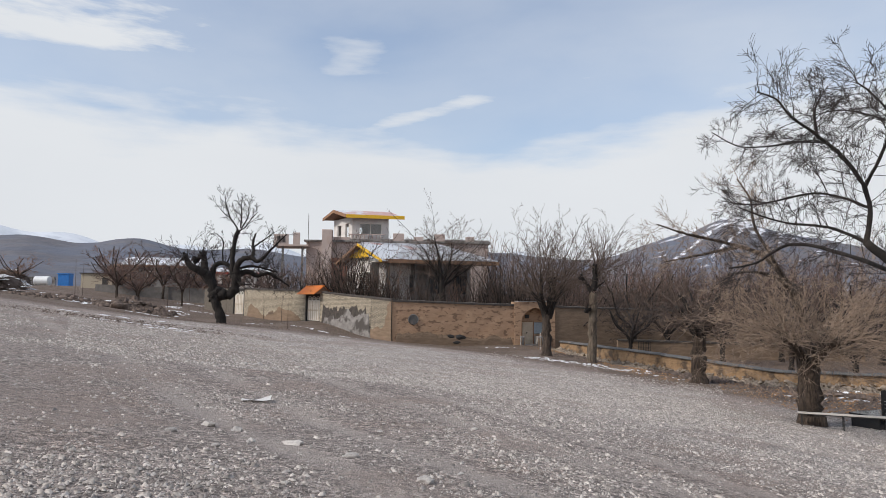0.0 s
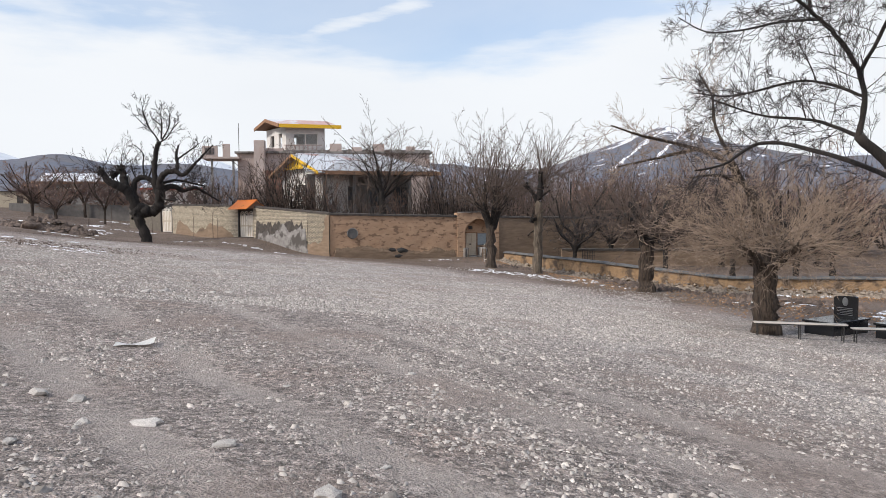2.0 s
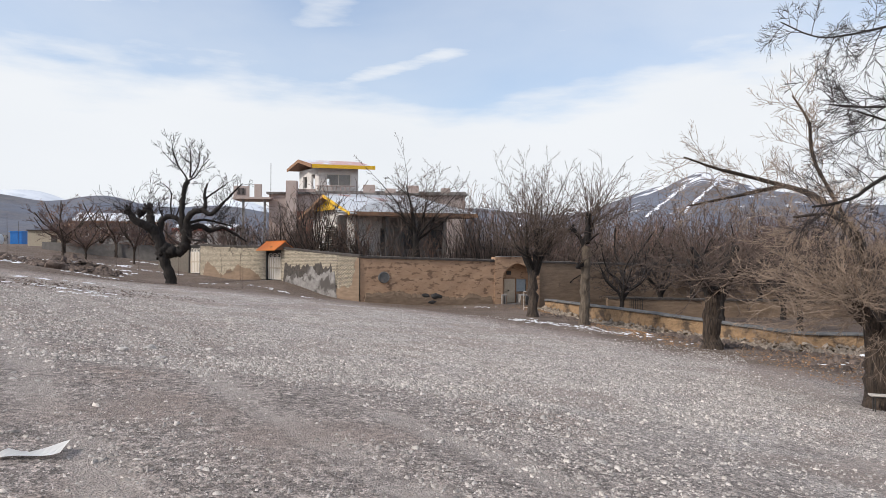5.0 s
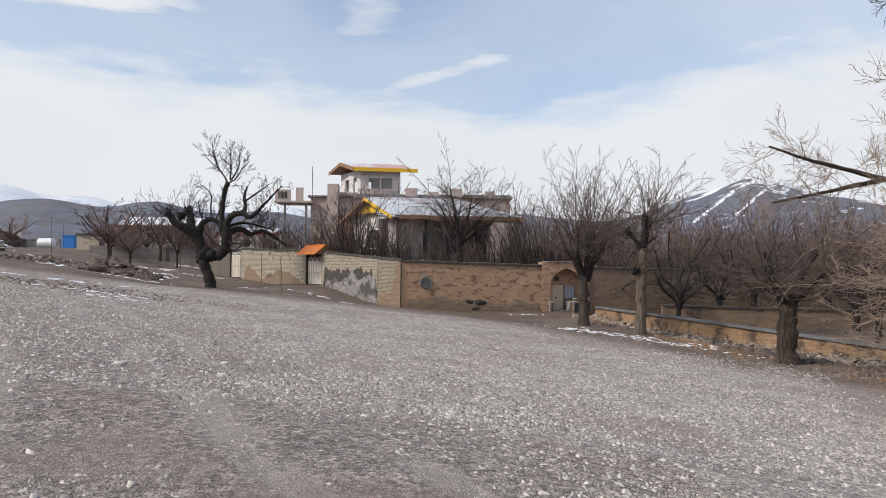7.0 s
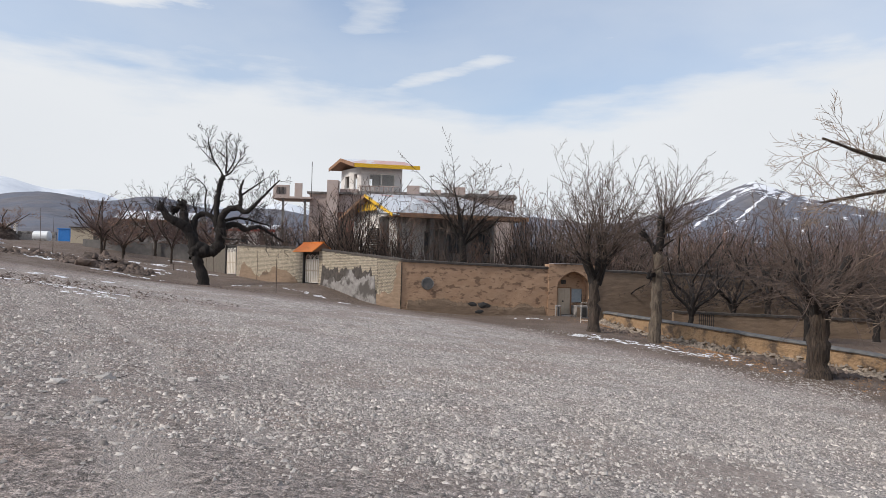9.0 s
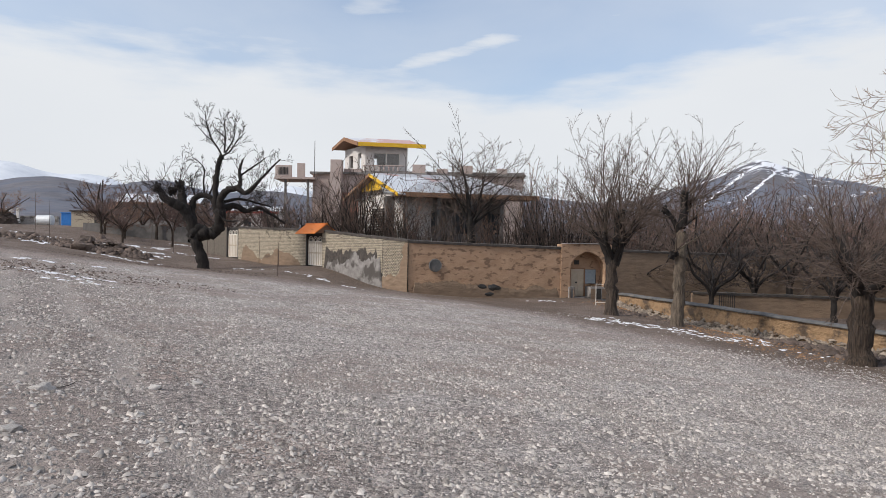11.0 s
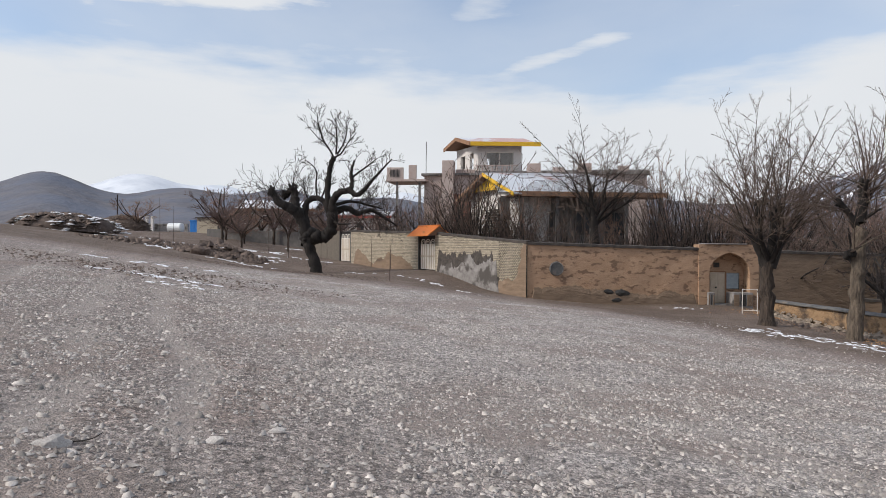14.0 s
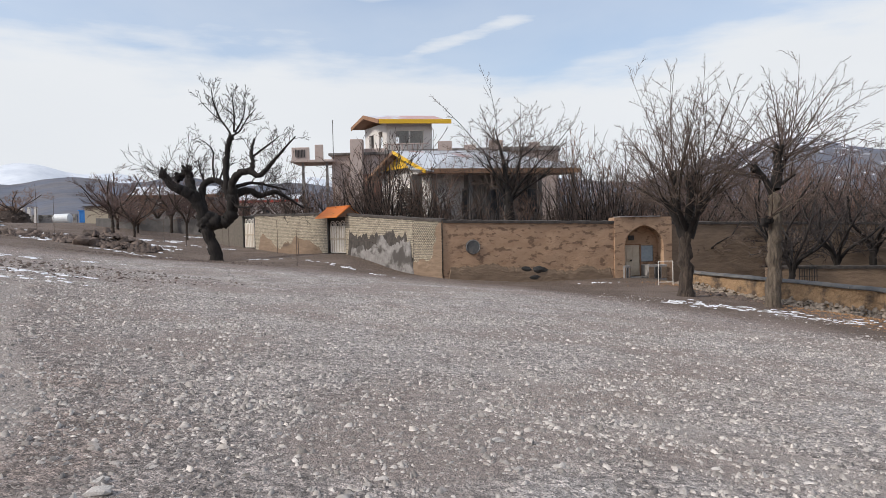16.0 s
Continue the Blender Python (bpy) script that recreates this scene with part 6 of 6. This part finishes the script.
snow(11.2, 44.8, 8.5, 1.4, -38, 100, 1, 0.02, 0.62)
snow(14.6, 40.6, 3.0, 0.8, -50, 8, 2)
snow(20.5, 30.5, 7.0, 1.6, -60, 26, 3)
snow(21.5, 25.0, 5.0, 2.0, -50, 14, 4)
snow(-40, 84, 22, 4.5, 14, 90, 5, 0.05)
snow(-31, 74, 12, 3.2, 25, 60, 6, 0.05)
snow(-24.0, 65.5, 7, 1.2, -10, 22, 7)
snow(-15.6, 39.6, 6, 1.0, -10, 34, 8)
snow(-28.5, 71.0, 9, 2.4, 5, 60, 18, 0.08)
snow(-12.5, 36.8, 4, 0.8, -10, 8, 9)
snow(-20, 47, 8, 1.2, 10, 12, 10)
snow(-29, 97, 10, 2.0, -20, 40, 11, 0.06)
snow(-14.5, 66.0, 5, 1.0, -35, 12, 12)
snow(-9.5, 62.0, 5, 1.0, -45, 12, 13)
snow(-5.0, 56.5, 4, 0.7, -40, 6, 14)
snow(-24, 79, 6, 1.2, -35, 14, 15)
snow(8.0, 59.8, 4, 0.5, 10, 8, 16)
snow(26, 39.5, 3.4, 1.6, 0, 16, 17, 0.1)

# ---------- background trees ----------
def proto(tree, name, label, bark, twig, group):
    return tree.make(name, label, bark, twig, Matrix.Translation((0, 0, 0)), group)


def thicket(seed, stems, h, spread, lvl=2, r0=0.05):
    """A clump of many thin stems from one root."""
    t = Tree(seed, 0.012)
    for k in range(stems):
        a = t.r.uniform(0, 6.283)
        s = spread * math.sqrt(t.r.random())
        p = Vector((0.25 * math.cos(a), 0.25 * math.sin(a), -0.2))
        t.shoot(p, Vector((math.cos(a) * s, math.sin(a) * s, 1)), h * t.r.uniform(0.6, 1.1), r0 * t.r.uniform(0.6, 1.2), lvl, 0.02, 0.085, 5, 0.75, 0.38, 0.15)
    return t


def orchard(seed, h=1.6, top=5.0, w=2.6, kids=4, sub=9, r=0.2):
    r2 = random.Random(seed)
    limbs = []
    for k in range(6):
        a = k * 1.05 + r2.uniform(-0.3, 0.3)
        q = r2.uniform(0.7, 1.1)
        limbs.append([(0.5 * q * math.cos(a), 0.5 * q * math.sin(a), h + 0.7), (0.62 * w * q * math.cos(a), 0.62 * w * q * math.sin(a), h + (top - h) * 0.45), (w * q * math.cos(a + 0.2), w * q * math.sin(a + 0.2), top * r2.uniform(0.75, 1.0))])
    return tree_spread(seed, h, r, limbs, sub, 0.04, kids, length=1.5, rf=0.6, rmin=0.013)


def plant_out(first, spots, seed):
    """Copies of a tree at plan points, with the first one on the first point."""
    r2 = random.Random(seed)
    for k, (x, y, s) in enumerate(spots):
        m = at_ground(x, y, r2.uniform(0, 360), 1.0)
        if k == 0:
            first.matrix_world = m
            first.scale = (s, s, s)
        else:
            o = copy_thing(first, m)
            o.scale = (s * r2.uniform(0.85, 1.2), s * r2.uniform(0.85, 1.2), s * r2.uniform(0.75, 1.2))


tree_pollard(61, [(0, 0, 0), (-0.1, 0, 2.0), (-0.2, 0, 3.6)], 0.34, [
    ([(-0.2, 0, 3.2), (-0.4, 0, 5.4), (-1.0, 0.1, 8.0)], 0.24, 0.025, False), ([(-0.1, 0, 3.2), (0.5, 0.3, 5.0), (1.0, 0.5, 6.8)], 0.18, 0.025, False),
    ([(-0.3, 0, 3.1), (-1.1, -0.3, 4.8), (-1.9, -0.5, 6.6)], 0.16, 0.025, False), ([(0, 0, 3.1), (0.9, -0.5, 4.4), (2.2, -0.8, 5.8)], 0.14, 0.025, False), ([(-0.1, 0.1, 3.1), (-0.2, 0.9, 4.8), (0.1, 1.6, 6.8)], 0.14, 0.025, False), ([(0.1, 0, 3.0), (1.2, 0.2, 3.9), (2.6, 0.3, 4.7)], 0.12, 0.025, False)],
    76, 4.9, 78, 0.042, 0.008, 0.0105, 7, 0.05, 0.0, 0.25, 0.06, 2, 0.3).make("garden_tree", "bare multi-stemmed tree behind the mud wall", M_BARK_DARK, M_TWIG, Matrix.Translation((2.5, 66.5, 0.2)))
plant_out(proto(thicket(62, 22, 6.4, 0.5), "garden_shrub", "bare thin-stemmed shrub behind the garden wall", M_BARK_DARK, M_TWIG, "garden shrubs"),
          [(-7.6, 70.5, 1.37), (-6.0, 69.0, 1.30), (-4.3, 67.2, 1.30), (-9.5, 73.6, 1.1), (-11.8, 76.0, 1.15), (-13.5, 78.5, 1.1), (-1.5, 65.5, 1.04), (0.5, 66.0, 1.23), (5.3, 67.5, 1.04), (7.0, 66.5, 0.98), (8.6, 67.8, 1.17), (10.5, 68.6, 1.30), (12.6, 69.5, 1.0), (-16, 82, 1.1), (-8.6, 72.3, 1.0), (-5.0, 70.6, 1.17), (-2.6, 67.0, 1.04), (6.2, 69.6, 1.17), (8.0, 69.8, 1.30), (11.4, 71.8, 1.0), (13.6, 72.0, 1.0), (15.6, 68.0, 0.9), (18.5, 69.5, 1.0), (21.5, 70.5, 1.0), (25, 70.5, 1.0), (28.5, 72, 1.0), (16, 78, 1.2), (19, 80, 1.2), (22, 79, 1.2), (25.5, 81, 1.25), (29, 80, 1.2), (33, 82, 1.3), (37, 80, 1.25), (41, 82, 1.3), (45, 79, 1.2), (32, 71, 1.0), (36, 73, 1.1), (40, 71, 1.1), (44, 73, 1.1)], 1)
plant_out(proto(thicket(63, 20, 6.6, 0.5), "garden_shrub", "bare reddish thin-stemmed shrub behind the wall", M_TWIG_DARK, M_TWIG_RUST, "reddish garden shrubs"),
          [(-10.4, 77.0, 1.1), (-8.2, 75.0, 1.0), (-3.0, 69.2, 1.17), (3.9, 70, 1.04), (9.8, 71.5, 1.30), (14.5, 70.5, 1.0), (-14.5, 83, 1.1), (17.5, 75, 1.1), (23.5, 77, 1.2), (27, 75.5, 1.1), (31, 78, 1.2), (35, 77, 1.2), (39, 78, 1.2), (43, 77, 1.2), (48, 76, 1.2), (50, 66, 1.1), (54, 70, 1.2), (58, 64, 1.2), (56, 55, 1.1), (50, 46, 1.0), (60, 48, 1.1)], 2)
wr = random.Random(19)
woods = [(wr.uniform(15, 62), wr.uniform(68, 92), wr.uniform(1.05, 1.5)) for k in range(26)] + [(x + wr.uniform(-1, 1), 95 + wr.uniform(-3, 3), 1.6) for x in range(12, 80, 5)]
plant_out(proto(thicket(68, 24, 7.0, 0.62), "wood_shrub", "dense bare brown thicket beyond the orchard", M_BARK_DARK, M_TWIG_HAZE, "thickets beyond the orchard"), woods, 9)
plant_out(proto(orchard(64), "orchard_tree", "dark bare fruit tree in the walled orchard", M_BARK_DARK, M_TWIG_DARK, "orchard fruit trees"),
          [(23, 62.3, 1.1), (18.4, 58.6, 0.95), (31.7, 58.7, 1.15), (28.0, 50.5, 1.0), (35.0, 49.0, 1.1), (25.5, 56.5, 1.05), (39.5, 57, 1.2), (33.0, 64.5, 1.1), (29, 44.5, 0.95), (38, 42.5, 1.0), (46, 50, 1.1)], 3)
plant_out(proto(orchard(65, 1.8, 5.6, 2.9), "orchard_tree", "bare brown fruit tree in the walled orchard", M_BARK_DARK, M_TWIG, "orchard fruit trees"),
          [(20.5, 64.0, 1.1), (15.5, 65.5, 1.0), (27.5, 66.0, 1.1), (36.5, 67.0, 1.2), (42, 64, 1.2), (17.0, 73.0, 1.2), (24.0, 74.0, 1.25), (31.0, 76.0, 1.3), (39.0, 76.0, 1.3), (12.5, 76, 1.1), (47, 70, 1.3), (52, 60, 1.2), (44, 44, 1.1), (20, 84, 1.3), (29, 88, 1.4), (39, 88, 1.4)], 4)
plant_out(proto(orchard(66, 1.5, 5.4, 3.0, 5, 9, 0.14), "village_tree", "bare brown tree by the village houses", M_BARK, M_TWIG_HAZE, "village trees"),
          [(-41.5, 96.0, 1.25), (-36.3, 90.5, 0.8), (-31.4, 92.5, 1.0), (-27.0, 99, 1.15), (-44.8, 103.5, 1.2), (-38.5, 105, 1.3), (-22.5, 101, 1.2), (-19.5, 90, 1.1), (-33, 106, 1.2)], 5)
plant_out(proto(orchard(67, 1.3, 5.2, 3.0, 5, 9, 0.14), "village_tree", "bare rust-brown tree by the far houses", M_BARK, M_TWIG_RUST, "rusty village trees"),
          [(-43, 111, 1.15), (-46.0, 107.5, 1.2), (-67, 117, 1.1), (-48.0, 112.5, 1.3), (-40, 99, 0.9), (-29.5, 103, 1.1), (-36, 109, 1.3)], 6)
sap = Tree(71)
sap.limb([(0, 0, -0.2), (0.03, 0, 1.2), (-0.02, 0, 2.6)], 0.034, 0.014, 4)
sap.fine = sap.fine + sap.big
st = thing("sapling_stake", "thin bare sapling stake standing in the earth", "sapling", at_ground(-20.7, 74.9), "saplings")
V, F = tubes(sap.fine, 5)
part("stem", mesh_from("stem", V, F, M_TWIG), None, st)
for x, y, s in ((-11.0, 58.8, 0.9), (-24.4, 84, 1.2), (-17.0, 76.5, 1.1), (-26.0, 79, 1.1), (-35.8, 72.8, 1.7), (-37.5, 78, 1.5), (-14.2, 72.5, 1.0), (-30.2, 84, 1.0)):
    o = copy_thing(st, at_ground(x, y, x * 40))
    o.scale = (1, 1, s)

# ---------- village on the far side ----------
def far_house(name, x, y, rz, L, D, H, roof_mat, label, roof_h=1.6, fascia=None):
    h = thing(name, label, "house", Matrix.Translation((x, y, gz(x, y) - 0.3)) @ Matrix.Rotation(radians(rz), 4, "Z"))
    part("wall", boxes((-L / 2, L / 2, 0, D, -1.5, H)), M_WHITE if fascia else M_CEMENT, h)
    bm = bmesh.new()
    prism(bm, [(-0.6, H), (D / 2, H + roof_h), (D + 0.6, H), (D + 0.6, H + 0.12), (D / 2, H + roof_h + 0.14), (-0.6, H + 0.12)], -L / 2 - 0.5, L / 2 + 0.5, "yz")
    part("roof", bm, roof_mat, h, "sheet-metal roof")
    part("fascia", boxes((-L / 2 - 0.5, L / 2 + 0.5, -0.7, -0.6, H - 0.25, H + 0.14)), fascia or M_SOFFIT, h)
    n = max(2, int(L / 3))
    for k in range(n):
        cx = -L / 2 + L * (k + 0.5) / n
        w = part("window", boxes((cx - 0.55, cx + 0.55, -0.05, -0.004, H - 2.3, H - 1.0)), M_GLASS, h)
        part("frame", boxes((cx - 0.62, cx - 0.55, -0.07, -0.004, H - 2.37, H - 0.93), (cx + 0.55, cx + 0.62, -0.07, -0.004, H - 2.37, H - 0.93), (cx - 0.55, cx + 0.55, -0.07, -0.004, H - 1.0, H - 0.93), (cx - 0.55, cx + 0.55, -0.07, -0.004, H - 2.37, H - 2.3)), M_GATE, w)
    return h


far_house("village_house", -45, 121, 8, 12, 8, 5.2, M_SHEET, "grey village house under a pale snowy sheet roof", 1.6)
far_house("village_house", -31, 122, 4, 9, 8, 5.4, M_SHEET, "white village house with a red-edged sheet roof", 1.0, material("red_fascia", (0.42, 0.05, 0.04), (0.5, 0.07, 0.05), 2, 0.6, 0.1))
far_house("village_house", -58, 142, 0, 10, 7, 4.0, M_BROWNF, "low brown village house beyond the trees", 1.2)
wall_run("wall_village", (-50, 108), (-26, 103), 3.9, 3.2, 0.4, M_GREY, "dark grey village yard wall", n=20)
shed = thing("yellow_shed", "small ochre-yellow brick shed with a dark door", "shed", Matrix.Translation((-54.5, 118, gz(-54.5, 118) - 0.2)))
part("wall", boxes((-2.6, 2.6, 0, 3, -0.5, 2.7), bevel=0.03), M_BRICK_J, shed)
part("roof", boxes((-2.8, 2.8, -0.2, 3.2, 2.7, 2.85)), M_MUD_CAP, shed)
part("door", boxes((1.0, 1.9, -0.06, -0.004, -0.4, 2.0)), M_IRON, shed)
booth = thing("blue_booth", "bright blue sheet-metal booth", "booth", Matrix.Translation((-89.5, 176, gz(-89.5, 176) - 0.2)))
part("body", boxes((-1.4, 1.4, 0, 2.2, -0.3, 3.2), bevel=0.03), M_BLUE, booth)
part("roof", boxes((-1.6, 1.6, -0.2, 2.4, 3.2, 3.35)), M_BLUE, booth)
for k in range(6):
    part("rib", boxes((-1.25 + k * 0.48, -1.17 + k * 0.48, -0.04, -0.004, 0.0, 3.1)), M_BLUE, booth)
tank = thing("water_tank", "round white water tank lying on its side", "tank", Matrix.Translation((-92.5, 172, gz(-92.5, 172) + 1.1)))
V, F = tubes([[(Vector((-1.9, 0, 0)), 0.5), (Vector((-1.7, 0, 0)), 1.15), (Vector((1.7, 0, 0)), 1.2), (Vector((1.9, 0, 0)), 0.5)]], 18)
part("body", mesh_from("body", V, F, M_TANK), None, tank)
part("cradle", boxes((-1.3, -1.0, -0.8, 0.8, -1.5, -0.7), (1.0, 1.3, -0.8, 0.8, -1.5, -0.7)), M_CEMENT, tank)
wall_run("wall_village_far", (-108, 178), (-92, 177), gz(-100, 178) + 2.2, gz(-92, 177) + 2.2, 0.3, M_CEMENT, "grey block yard wall by the tank", n=8)
gp2 = thing("gate_posts", "pair of white-painted gate posts", "gate post", Matrix.Translation((-103, 176, gz(-103, 176) - 0.2)))
for x in (-1.6, 0.0, 1.6):
    part("post", boxes((x - 0.35, x + 0.35, 0, 0.6, -0.4, 4.2), bevel=0.05), M_WHITE, gp2)
pole = thing("utility_pole", "slim grey utility pole", "pole", at_ground(-78, 128))
V, F = tubes([[(Vector((0, 0, -0.5)), 0.13), (Vector((0, 0, 6.5)), 0.09)]], 8)
part("shaft", mesh_from("shaft", V, F, M_TWIG_DARK), None, pole)
part("cap", boxes((-0.1, 0.1, -0.1, 0.1, 6.48, 6.56)), M_TWIG_DARK, pole)

stick = Tree(5)
stick.limb([(-0.28, 0, 0.02), (0.0, 0.03, 0.05), (0.22, 0.0, 0.12), (0.34, 0.05, 0.2)], 0.02, 0.008, 4)
V, F = tubes(stick.fine, 6)
so = new("stick", mesh_from("stick", V, F, M_BARK_DARK))
so.matrix_world = Matrix.Translation((-4.55, 20.85, ground_z(-4.55, 20.85))) @ Matrix.Scale(0.5, 4)
tagged(so, "short dark broken stick lying on the gravel", "stick")
